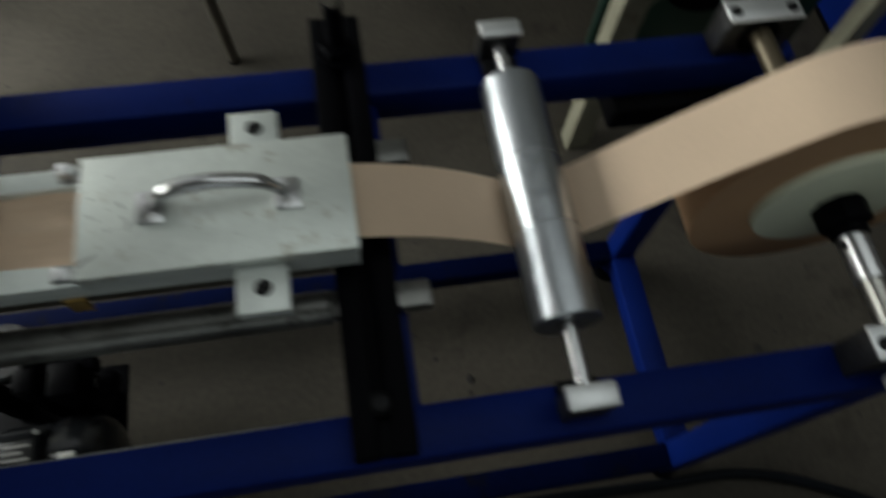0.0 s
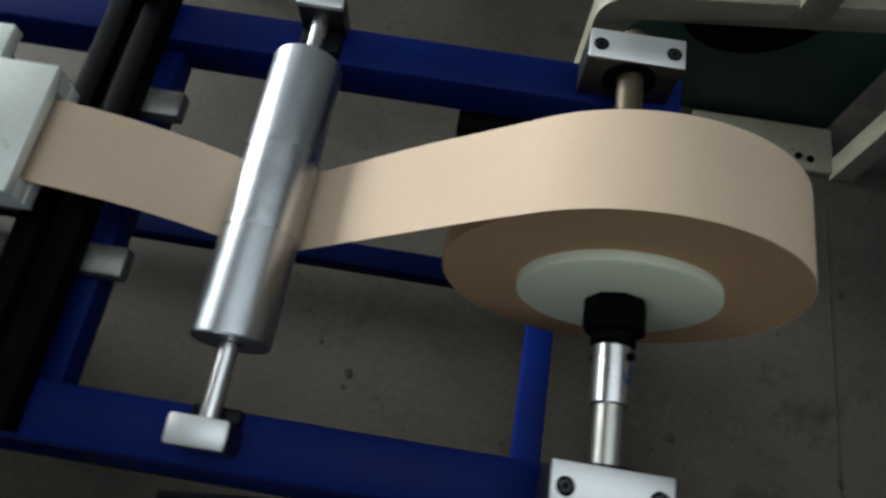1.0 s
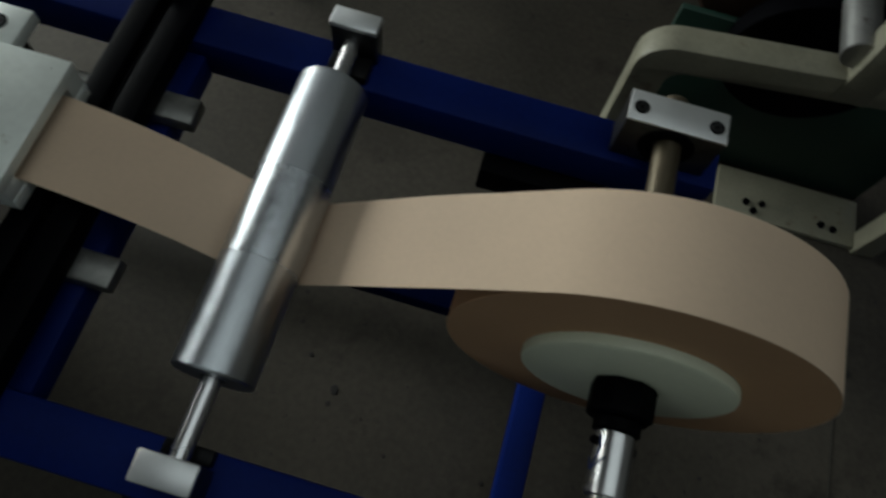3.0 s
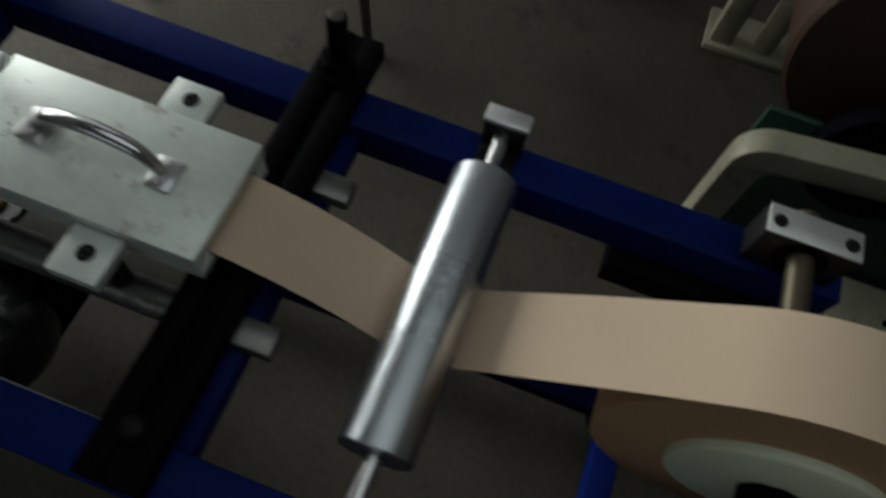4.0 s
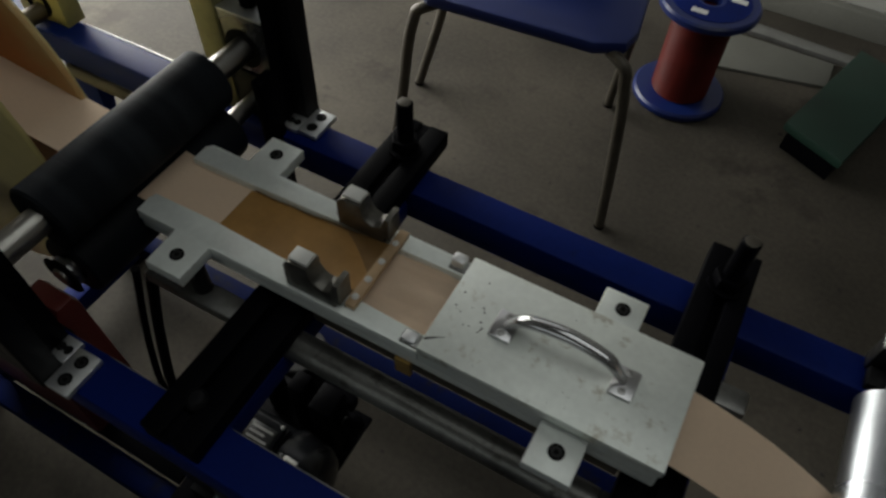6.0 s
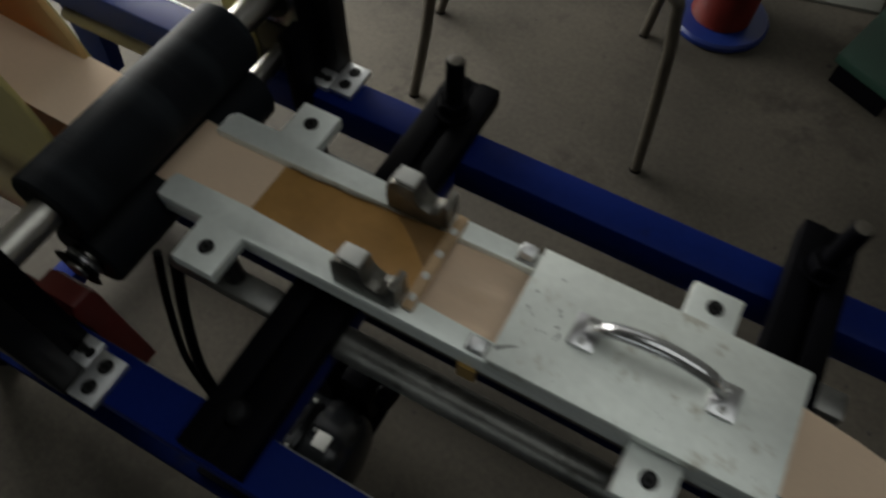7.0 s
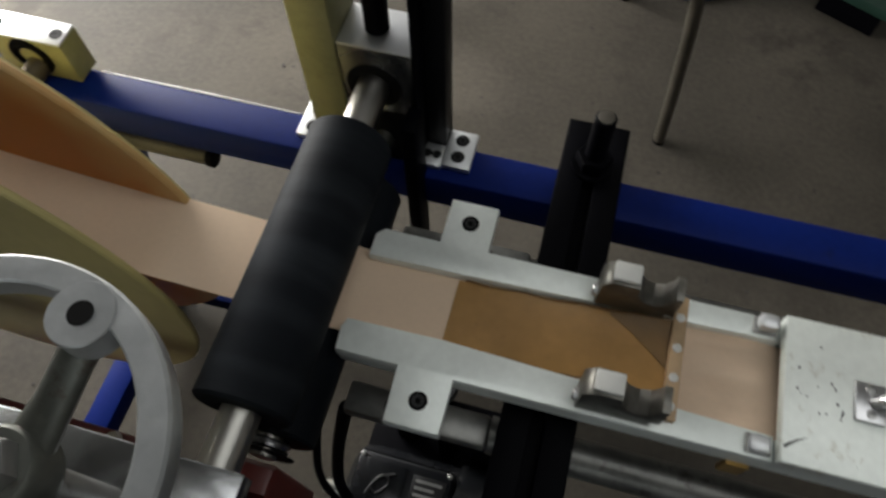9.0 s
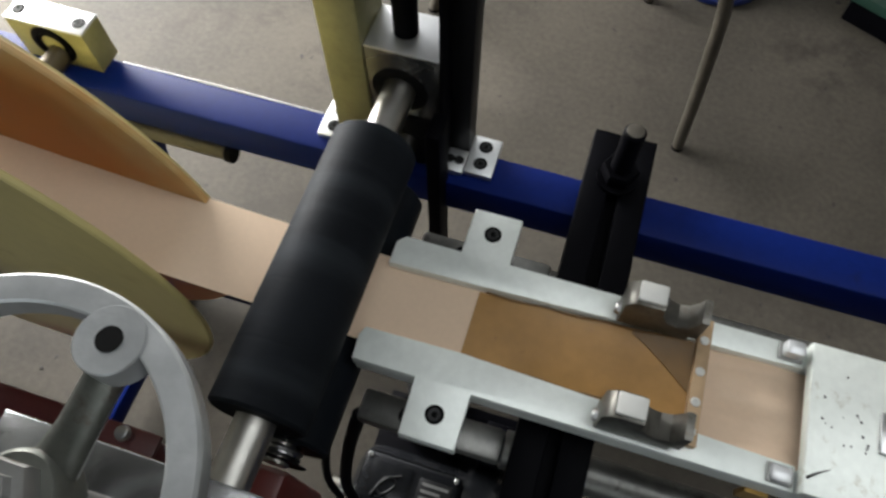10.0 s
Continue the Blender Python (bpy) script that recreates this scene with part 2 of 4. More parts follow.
# Darker block metal: shade on the upright faces put into the colour.
SHADED_SIDES = material("shaded_block_sides", (0.05, 0.05, 0.052), 0.35, 0.8, vary=0.3, scale=24, bump=0.1, dirt=(0.02, 0.018, 0.015), dirt_at=0.56)
BRASS = material("brass", (0.6, 0.38, 0.12), 0.35, 0.9, vary=0.2)
COPPER = material("brown_tape_strip", (0.4, 0.27, 0.15), 0.5, vary=0.2, scale=30)
CAST = material("cast_grey_paint", (0.42, 0.435, 0.44), 0.36, 0.55, vary=0.2, scale=26, bump=0.3, dirt=(0.13, 0.08, 0.065), dirt_at=0.655)
SPOKE = material("grimy_steel", (0.13, 0.135, 0.12), 0.42, 0.7, vary=0.35, scale=30, bump=0.25, dirt=(0.07, 0.05, 0.04), dirt_at=0.55)
MAROON = material("maroon_paint", (0.07, 0.012, 0.012), 0.4, vary=0.25, scale=10)
MOTOR = material("motor_black_gloss", (0.012, 0.013, 0.015), 0.22, 0.2, vary=0.25, scale=14, bump=0.2)
CREAM = material("cream_enamel", (0.24, 0.228, 0.168), 0.5, vary=0.25, scale=9, dirt=(0.13, 0.085, 0.05), dirt_at=0.6)
GREEN = material("green_enamel", (0.007, 0.03, 0.02), 0.5, vary=0.25, scale=6, dirt=(0.02, 0.045, 0.04))
RUST = material("brown_drum", (0.035, 0.016, 0.009), 0.5, vary=0.3, scale=7)
PLASTIC = material("blue_plastic", (0.006, 0.016, 0.1), 0.35, vary=0.12, scale=5)
TUBE = material("bronzed_tube", (0.075, 0.066, 0.052), 0.42, 0.4, vary=0.25, scale=20)
WIRE = material("red_enamelled_wire", (0.075, 0.007, 0.005), 0.5, vary=0.3, scale=20, fine=300, bump=0.5, spec=0.12)
LABEL = material("pale_label", (0.6, 0.6, 0.57), 0.5, vary=0.08)
INK = material("blue_ink", (0.015, 0.03, 0.12), 0.5, bump=0)
PLASTER = material("white_plaster", (0.4, 0.4, 0.375), 0.8, vary=0.1, scale=1.5, fine=40, dirt=(0.42, 0.41, 0.37), dirt_at=0.62)
# Low reflectance keeps bounced light off the machine; the ceiling is never seen.
DARK_CEILING = material("dark_ceiling", (0.1, 0.1, 0.095), 0.8, vary=0.3, scale=2, fine=40)
GREYWALL = material("grey_cement_wall", (0.2, 0.2, 0.19), 0.8, vary=0.2, scale=1.5, fine=40, dirt=(0.12, 0.12, 0.11))
GREYSTEP = material("grey_skirting", (0.12, 0.12, 0.105), 0.7, vary=0.2, scale=4)
CONCRETE = concrete_floor()
DEBRIS = material("black_grit", (0.02, 0.018, 0.016), 0.8, bump=0.3)


# ---- building helpers ----
ORIGIN = {}


def thing(name, at, label, category, group="", kind=""):
    """An empty at a thing's base, given in drawing units."""
    ob = new(name)
    ob.location = Vector(at) * K
    ORIGIN[ob.name] = Vector(at)
    return tagged(ob, label, category, group, kind)


def part(name, bm, mat, parent, label="", smooth=35):
    """Links a bmesh, drawn in drawing units, as one mesh under a thing or part."""
    at = ORIGIN[parent.name]
    bmesh.ops.recalc_face_normals(bm, faces=bm.faces)
    for v in bm.verts:
        v.co = (v.co - at) * K
    for f in bm.faces:
        f.smooth = True
    for e in bm.edges:
        if len(e.link_faces) == 1 or e.calc_face_angle(0) > radians(smooth):
            e.smooth = False
    me = bpy.data.meshes.new(name)
    bm.to_mesh(me)
    bm.free()
    me.materials.append(mat)
    ob = new(name, me)
    ob.parent = parent
    ORIGIN[ob.name] = at
    return tagged(ob, label) if label else ob


def single(name, bm, mat, at, label, category, group="", kind="", smooth=35):
    """A thing that is one mesh."""
    bmesh.ops.recalc_face_normals(bm, faces=bm.faces)
    for v in bm.verts:
        v.co = (v.co - Vector(at)) * K
    for f in bm.faces:
        f.smooth = True
    for e in bm.edges:
        if len(e.link_faces) == 1 or e.calc_face_angle(0) > radians(smooth):
            e.smooth = False
    me = bpy.data.meshes.new(name)
    bm.to_mesh(me)
    bm.free()
    me.materials.append(mat)
    ob = new(name, me)
    ob.location = Vector(at) * K
    ORIGIN[ob.name] = Vector(at)
    return tagged(ob, label, category, group, kind)


def box(x0, x1, y0, y1, z0, z1, bevel=0.002, bm=None):
    bm = bm or bmesh.new()
    m = Matrix.Translation(((x0 + x1) / 2, (y0 + y1) / 2, (z0 + z1) / 2)) @ Matrix.Diagonal((x1 - x0, y1 - y0, z1 - z0, 1))
    vs = bmesh.ops.create_cube(bm, size=1, matrix=m)["verts"]
    if bevel:
        es = list({e for v in vs for e in v.link_edges})
        bmesh.ops.bevel(bm, geom=es, offset=bevel, segments=2, affect="EDGES", profile=0.5)
    return bm


def rod(p, q, r, seg=28, bevel=0.0015, r2=None, bm=None):
    """A round bar from p to q with chamfered ends."""
    p, q = Vector(p), Vector(q)
    r2 = r if r2 is None else r2
    long = (q - p).length
    b = min(bevel, r * 0.4, r2 * 0.4, long * 0.4)
    return lathe([(0, 0), (r - b, 0), (r, b), (r2, long - b), (r2 - b, long), (0, long)], p, q - p, seg, bm)


def lathe(profile, at, axis, seg=32, bm=None):
    """Turns (radius, height) pairs round an axis."""
    bm = bm or bmesh.new()
    turn = Matrix.Translation(at) @ Vector(axis).to_track_quat("Z", "Y").to_matrix().to_4x4()
    rings = []
    for r, h in profile:
        if r < 1e-6:
            rings.append([bm.verts.new(turn @ Vector((0, 0, h)))])
        else:
            rings.append([bm.verts.new(turn @ Vector((r * math.cos(2 * math.pi * k / seg), r * math.sin(2 * math.pi * k / seg), h))) for k in range(seg)])
    for a, b in zip(rings, rings[1:]):
        for k in range(seg):
            j = (k + 1) % seg
            quad = [a[k % len(a)], a[j % len(a)], b[j % len(b)], b[k % len(b)]]
            quad = [v for i, v in enumerate(quad) if v not in quad[:i]]
            if len(quad) > 2:
                bm.faces.new(quad)
    return bm


def slab(outline, axis, a, b, bevel=0.0015, bm=None):
    """An outline extruded along an axis from a to b: for z the outline is (x, y), for y it is (x, z), for x it is (y, z)."""
    bm = bm or bmesh.new()

    def place(u, v, w):
        return {"z": (u, v, w), "y": (u, w, v), "x": (w, u, v)}[axis]

    low = [bm.verts.new(place(u, v, a)) for u, v in outline]
    high = [bm.verts.new(place(u, v, b)) for u, v in outline]
    faces = [bm.faces.new(low), bm.faces.new(high)]
    n = len(outline)
    for k in range(n):
        bm.faces.new((low[k], low[(k + 1) % n], high[(k + 1) % n], high[k]))
    bmesh.ops.recalc_face_normals(bm, faces=bm.faces)
    if bevel:
        es = list({e for f in faces for e in f.edges})
        bmesh.ops.bevel(bm, geom=es, offset=bevel, segments=2, affect="EDGES", profile=0.5)
    return bm


def sweep(points, radii, seg=14, flat=1.0, bm=None):
    """A tube along points; flat squashes its height."""
    bm = bm or bmesh.new()
    pts = [Vector(p) for p in points]
    if not hasattr(radii, "__len__"):
        radii = [radii] * len(pts)
    rings = []
    for i, p in enumerate(pts):
        d = (pts[min(i + 1, len(pts) - 1)] - pts[max(i - 1, 0)]).normalized()
        if i == 0:
            side = d.cross(Vector((0, 0, 1)))
            if side.length < 0.05:
                side = d.cross(Vector((0, 1, 0)))
        side = (side - d * side.dot(d)).normalized()
        up = side.cross(d)
        rings.append([bm.verts.new(p + side * radii[i] * math.cos(2 * math.pi * k / seg) + up * radii[i] * flat * math.sin(2 * math.pi * k / seg)) for k in range(seg)])
    for a, b in zip(rings, rings[1:]):
        for k in range(seg):
            j = (k + 1) % seg
            bm.faces.new((a[k], a[j], b[j], b[k]))
    bm.faces.new(rings[0])
    bm.faces.new(rings[-1])
    return bm


def curve(points, n=8):
    """A smooth line through points."""
    p = [Vector(q) for q in points]
    p = [2 * p[0] - p[1], *p, 2 * p[-1] - p[-2]]
    out = []
    for i in range(1, len(p) - 2):
        for k in range(n):
            t = k / n
            a, b, c, d = p[i - 1 : i + 3]
            out.append(0.5 * (2 * b + (c - a) * t + (2 * a - 5 * b + 4 * c - d) * t * t + (3 * b - a - 3 * c + d) * t**3))
    return out + [p[-2]]


def socket_bolt(parent, x, y, z, r=0.0085, name="bolt"):
    """A black socket-head screw sunk in its counterbore, level with the surface at z."""
    # Black disc paints the counterbore's shade around the screw head.
    bm = lathe([(0, 0.0004), (r * 0.92, 0.0004), (r, 0.0007), (r, -0.003)], (x, y, z), (0, 0, 1), 24)
    hole = part(name, bm, HOLE, parent, "black sunk socket screw")
    head = lathe([(r * 0.34, 0.0003), (r * 0.36, 0.0010), (r * 0.62, 0.0011), (r * 0.70, 0.0005)], (x, y, z), (0, 0, 1), 18)
    part("screw_head", head, OXIDE, hole, "dark grey screw head")
    return hole


# ---- the hall ----
floor = single("floor", box(-6.0, 5.2, -4.2, 2.65, -0.15, 0, 0), CONCRETE, (0, 0, 0), "worn grey-brown concrete workshop floor with oil spots", "floor", kind="structure")


def wall(name, outline_boxes, label, mat=None):
    bm = bmesh.new()
    for b in outline_boxes:
        box(*b, 0, bm)
    return single(name, bm, mat or PLASTER, (0, 0, 0), label, "wall", kind="structure")


wall("wall_far", [(-3.1, 5.0, 2.45, 2.65, 0, 2.15), (-3.1, 5.0, 2.45, 2.65, 3.65, 4.5), (-3.1, -2.7, 2.45, 2.65, 2.15, 3.65), (-0.3, 5.0, 2.45, 2.65, 2.15, 3.65)], "white plastered workshop wall with a high window")
wall("wall_left", [(-2.8, -2.6, -4.0, 0.5, 0, 4.5), (-2.8, -2.6, 2.2, 2.45, 0, 4.5), (-2.8, -2.6, 0.5, 2.2, 2.05, 4.5)], "white plastered workshop wall with a wide open doorway")
# Right and near walls are out of view, grey to limit bounced light.
wall("wall_right", [(5.0, 5.2, -4.0, 2.65, 0, 4.5)], "grey cement workshop wall", GREYWALL)
# Opening in this unseen wall is made up to house the near lamp.
wall("wall_near", [(-3.3, 5.2, -4.2, -4.0, 0, 1.9), (-3.3, 5.2, -4.2, -4.0, 3.3, 4.5), (-3.3, -2.4, -4.2, -4.0, 1.9, 3.3), (1.0, 5.2, -4.2, -4.0, 1.9, 3.3)], "grey cement workshop wall with an added opening for the near fill", GREYWALL)
# Unseen ceiling, added dark to hold back fill light.
roof = bmesh.new()
for b in ((-3.3, 5.2, -4.2, -0.75, 4.5, 4.6), (-3.3, 5.2, 0.95, 2.65, 4.5, 4.6), (-3.3, -0.6, -0.75, 0.95, 4.5, 4.6), (3.6, 5.2, -0.75, 0.95, 4.5, 4.6)):
    box(*b, 0, roof)
single("ceiling", roof, DARK_CEILING, (0, 0, 0), "unseen ceiling kept dark to cut the fill, with a long roof light", "ceiling", kind="structure")
single("skirting", box(-0.2, 5.0, 2.40, 2.449, 0, 0.1, 0.004), GREYSTEP, (0, 0, 0), "grey painted skirting along the wall", "skirting", kind="structure")


# ---- machine frame ----
YF0, YF1, YN0, YN1, RZ0, RZ1 = 0.214, 0.270, -0.266, -0.208, 0.770, 0.830
frame_ob = thing("machine_frame", (0, 0, 0), "blue painted square-tube steel machine frame on the concrete", "frame")
part("top_rail", box(-1.12, 0.965, YF0, YF1, RZ0, RZ1, 0.004), BLUE, frame_ob)
part("top_rail", box(-1.12, 0.965, YN0, YN1, RZ0, RZ1, 0.004), BLUE, frame_ob)
for x0, x1 in ((0.285, 0.350), (-0.222, -0.157), (-1.12, -1.06)):
    part("cross_member", box(x0, x1, YN1, YF0, RZ0 - 0.001, RZ1 - 0.022, 0.004), BLUE, frame_ob)
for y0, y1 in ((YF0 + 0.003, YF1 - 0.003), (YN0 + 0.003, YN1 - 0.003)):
    # Shade on the low rails is carried by their darker blue.
    part("bottom_rail", box(-1.06, 0.89, y0, y1, 0.075, 0.13, 0.004), SHADED_BLUE, frame_ob, "blue bottom rail darkened for shade under the machine")
    for x in (0.89, -1.115):
        leg = part("leg", box(x, x + 0.055, y0, y1, 0.045, RZ0, 0.004), BLUE, frame_ob)
        part("rubber_foot", lathe([(0, 0), (0.034, 0), (0.036, 0.008), (0.034, 0.03), (0.014, 0.034), (0.014, 0.05), (0, 0.05)], (x + 0.027, (y0 + y1) / 2, 0), (0, 0, 1), 24), BLACK, leg, "black rubber foot")
for x in (0.89, -1.06):
    part("bottom_cross_member", box(x, x + 0.055, YN1 - 0.003, YF0 + 0.003, 0.076, 0.129, 0.004), BLUE, frame_ob)


# Thin pale strips: worn paint plus the highlight running along the edge.
for x0, x1 in ((-0.335, -0.232), (-0.145, 0.265)):
    part("worn_edge", sweep([(x0, YN1 - 0.0012, RZ1 - 0.0012), (0.5 * x0 + 0.5 * x1, YN1 - 0.0012, RZ1 - 0.0008), (x1, YN1 - 0.0012, RZ1 - 0.0018)], [0.0006, 0.0012, 0.0005], 8), STEEL, frame_ob, "pale line for the worn edge and its highlight")
part("worn_edge", sweep([(-0.87, YF1 - 0.0012, RZ1 - 0.0012), (-0.72, YF1 - 0.0012, RZ1 - 0.0008), (-0.575, YF1 - 0.0012, RZ1 - 0.0016)], [0.001, 0.0022, 0.0014], 8), ALU, frame_ob, "pale line for the worn edge and its highlight")
part("leg_gusset", slab([(-0.935, 0.7698), (-0.862, 0.7698), (-0.872, 0.66), (-0.884, 0.60), (-0.935, 0.56)], "y", 0.232, 0.262, 0.002), BLUE, frame_ob, "blue gusset under the rail")
part("rail_stiffener", box(0.700, 0.962, 0.190, 0.262, 0.722, 0.7695, 0.003), BLACK, frame_ob, "black steel plate under the rail")


# ---- bearing blocks ----
def bearing_block(x0, x1, y0, y1, ztop, label, face, side):
    b = thing("bearing_block", ((x0 + x1) / 2, (y0 + y1) / 2, RZ1), label, "bearing block", "shaft bearing blocks")
    # Body takes the side colour, darkened for shade; the top face stays bright.
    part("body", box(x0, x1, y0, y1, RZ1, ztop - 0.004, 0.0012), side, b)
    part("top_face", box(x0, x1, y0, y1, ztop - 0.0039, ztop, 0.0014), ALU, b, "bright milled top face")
    cx, cz, s = (x0 + x1) / 2, RZ1 + 0.036, -1 if face == "near" else 1
    yf = y0 if face == "near" else y1
    part("bearing", lathe([(0.0155, 0.001), (0.02, 0.001), (0.022, 0.003), (0.029, 0.003), (0.0305, 0.0015), (0.0305, -0.001), (0.0155, -0.001)], (cx, yf, cz), (0, s, 0), 32), BLACK, b, "black bearing seat")
    for x in (x0 + 0.013, x1 - 0.013):
        socket_bolt(b, x, (y0 + y1) / 2 - 0.002, ztop)
    return b


bearing_block(0.837, 0.945, 0.226, 0.265, 0.900, "milled aluminium bearing block bolted on the blue rail", "near", SHADED_SIDES)
bearing_block(0.839, 0.947, -0.250, -0.211, 0.900, "milled aluminium bearing block bolted on the blue rail", "far", SHADED_SIDES)
bearing_block(-1.000, -0.885, 0.243, 0.282, 0.900, "milled-top bearing block holding the reel's shaft, tinted for the flange's reflection", "near", FLANGE_TINT)
bearing_block(-1.000, -0.885, -0.275, -0.236, 0.900, "milled aluminium bearing block holding the reel's shaft", "far", STEEL)

# ---- paper roll that turns on its shaft ----
RX, RZ, RR = 0.892, 0.870, 0.1775
paper_roll = thing("paper_roll", (RX, 0.012, RZ), "large roll of tan kraft paper strip on a steel shaft", "paper roll")
part("wound_roll", lathe([(0.03, 0), (RR - 0.0005, 0), (RR, 0.0005), (RR, 0.0925), (RR - 0.0005, 0.093), (0.03, 0.093)], (RX, -0.0350, RZ), (0, 1, 0), 160), WOUND, paper_roll)
part("clamp_disc", lathe([(0.015, 0), (0.096, 0), (0.1, 0.0025), (0.101, 0.005), (0.101, 0.0118), (0.015, 0.0119)], (RX, -0.0470, RZ), (0, 1, 0), 80), NYLON, paper_roll, "pale greenish nylon clamping disc")
part("clamp_disc", lathe([(0.015, 0), (0.103, 0), (0.103, 0.010), (0.1, 0.014), (0.015, 0.0145)], (RX, 0.0605, RZ), (0, 1, 0), 80), NYLON, paper_roll, "pale greenish nylon clamping disc")
nut = lathe([(0.012, 0), (0.028, 0), (0.0315, 0.003), (0.0315, 0.030), (0.029, 0.0335), (0.012, 0.034)], (RX, -0.0812, RZ), (0, 1, 0), 8)
part("clamp_nut", nut, BLACK, paper_roll, "black clamping nut")
part("collar", rod((RX, -0.094, RZ), (RX, -0.0812, RZ), 0.022), BLACK, paper_roll, "black threaded collar")
sleeve = part("sleeve", rod((RX, -0.152, RZ), (RX, -0.0942, RZ), 0.0185, 40), CHROME, paper_roll, "bright metal sleeve with blue pen marks")
part("shaft", rod((RX, -0.268, RZ), (RX, 0.0600, RZ), 0.0150, 32), SHAFT, paper_roll, "worn steel shaft")
part("end_collar", lathe([(0, 0), (0.028, 0), (0.031, 0.003), (0.031, 0.017), (0.028, 0.020), (0, 0.020)], (RX, -0.2795, RZ), (0, 1, 0), 32), ALU, paper_roll, "bright aluminium collar on the shaft's end")
part("shaft_end", rod((RX, 0.0605, RZ), (RX, 0.285, RZ), 0.0150, 32), RUSTY, paper_roll, "brown oily shaft end")
for a in (0, math.pi):
    part("set_screw", rod((RX + 0.0175 * math.sin(a), -0.105, RZ + 0.0175 * math.cos(a)), (RX + 0.0235 * math.sin(a), -0.105, RZ + 0.0235 * math.cos(a)), 0.0042, 12), BLACK, sleeve, "black set screw")


def ink(points):
    """A pen stroke on the sleeve: (along the shaft, degrees round it)."""
    line = curve([(RX + 0.0187 * math.sin(radians(a)), y, RZ + 0.0187 * math.cos(radians(a))) for y, a in points], 4)
    part("pen_mark", sweep(line, 0.0009, 6), INK, sleeve, "blue pen stroke")


ink([(-0.100, 18), (-0.112, 22), (-0.122, 12), (-0.130, -4)])
ink([(-0.120, -28), (-0.127, -14), (-0.131, -4), (-0.126, 20), (-0.119, 44)])

# ---- guide roller ----
GX, GZ, GR = 0.524, 0.861, 0.0395
guide_roller = thing("guide_roller", (GX, 0.012, GZ), "ground steel guide roller above the paper strip", "roller")
part("barrel", lathe([(0.012, 0), (GR - 0.002, 0), (GR, 0.002), (GR, 0.332), (GR - 0.002, 0.334), (0.012, 0.334)], (GX, -0.150, GZ), (0, 1, 0), 72), ROLLER, guide_roller)
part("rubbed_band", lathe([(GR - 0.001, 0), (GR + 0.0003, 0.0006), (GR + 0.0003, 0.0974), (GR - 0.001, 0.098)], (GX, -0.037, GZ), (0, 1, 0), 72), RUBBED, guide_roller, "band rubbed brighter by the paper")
part("axle", rod((GX, -0.249, GZ), (GX, 0.273, GZ), 0.0095, 24), CHROME, guide_roller, "thin steel axle")
for y0, y1 in ((-0.252, -0.224), (0.249, 0.275)):
    gb = thing("axle_block", (GX, (y0 + y1) / 2, RZ1), "small aluminium axle block standing on the blue rail", "axle block", "guide roller blocks")
    # Sides coloured dark for shade, below a bright top.
    part("body", box(GX - 0.027, GX + 0.027, y0 + 0.001, y1 - 0.001, RZ1, 0.880, 0.002), SHADED_SIDES, gb, "block sides darkened for shade")
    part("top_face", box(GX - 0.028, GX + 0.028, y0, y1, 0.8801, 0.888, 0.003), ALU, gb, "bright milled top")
    part("pad", box(GX - 0.024, GX + 0.024, y0 + (0.029 if y0 < 0 else -0.03), y1 + (0.016 if y0 < 0 else -0.027), RZ1, 0.844, 0.002), DARK, gb, "dark steel pad")

# ---- the paper strip ----
CY, HALF = 0.0120, 0.0475


def inner_tangent(c1, r1, c2, r2):
    """Touch points of the line that leaves circle 1 on its upper left and meets circle 2 on its lower right."""
    d = (Vector(c2) - Vector(c1))
    base = math.atan2(d.y, d.x)
    off = math.acos((r1 + r2) / d.length)
    a = base - off
    n = Vector((math.cos(a), math.sin(a)))
    return Vector(c1) + n * r1, Vector(c2) - n * r2


def strip_line():
    a, b = inner_tangent((RX, RZ), RR + 0.0007, (GX, GZ), GR + 0.001)
    if a.y < RZ:
        raise ValueError("tangent on the wrong side")
    ang0 = math.atan2(a.y - RZ, a.x - RX)
    line = [Vector((RX + (RR + 0.0007) * math.cos(ang0 - t), RZ + (RR + 0.0007) * math.sin(ang0 - t))) for t in [2.6 - 0.05 * k for k in range(53)]]
    for k in range(1, 8):
        p = a.lerp(b, k / 8)
        line.append(p + Vector((0, 0.003 * math.sin(math.pi * k / 8))))
    s = math.atan2(b.y - GZ, b.x - GX)
    entry = Vector((0.302, 0.911))
    gap = entry - Vector((GX, GZ))
    e = math.atan2(gap.y, gap.x) % (2 * math.pi) + math.acos((GR + 0.001) / gap.length) - 2 * math.pi
    for k in range(9):
        t = s + (e - s) * k / 8
        line.append(Vector((GX + (GR + 0.001) * math.cos(t), GZ + (GR + 0.001) * math.sin(t))))
    last = line[-1]
    for k in range(1, 7):
        p = last.lerp(entry, k / 6)
        line.append(p + Vector((0, 0.014 * math.sin(math.pi * k / 6))))
    line += [Vector((x, 0.909)) for x in (0.25, 0.15, 0.05, 0.02)]
    line += [Vector((0.016 - 0.003 * k, 0.9092)) for k in range(31)]
    line += [Vector((x, 0.909)) for x in (-0.1, -0.2, -0.3, -0.38)]
    line += [Vector((-0.42, 0.913)), Vector((-0.45, 0.9195))]
    for k in range(1, 8):
        p = Vector((-0.45, 0.9195)).lerp(Vector((-0.90, 0.967)), k / 7)
        line.append(p - Vector((0, 0.008 * math.sin(math.pi * k / 7))))
    return line


bm = bmesh.new()
rows = []
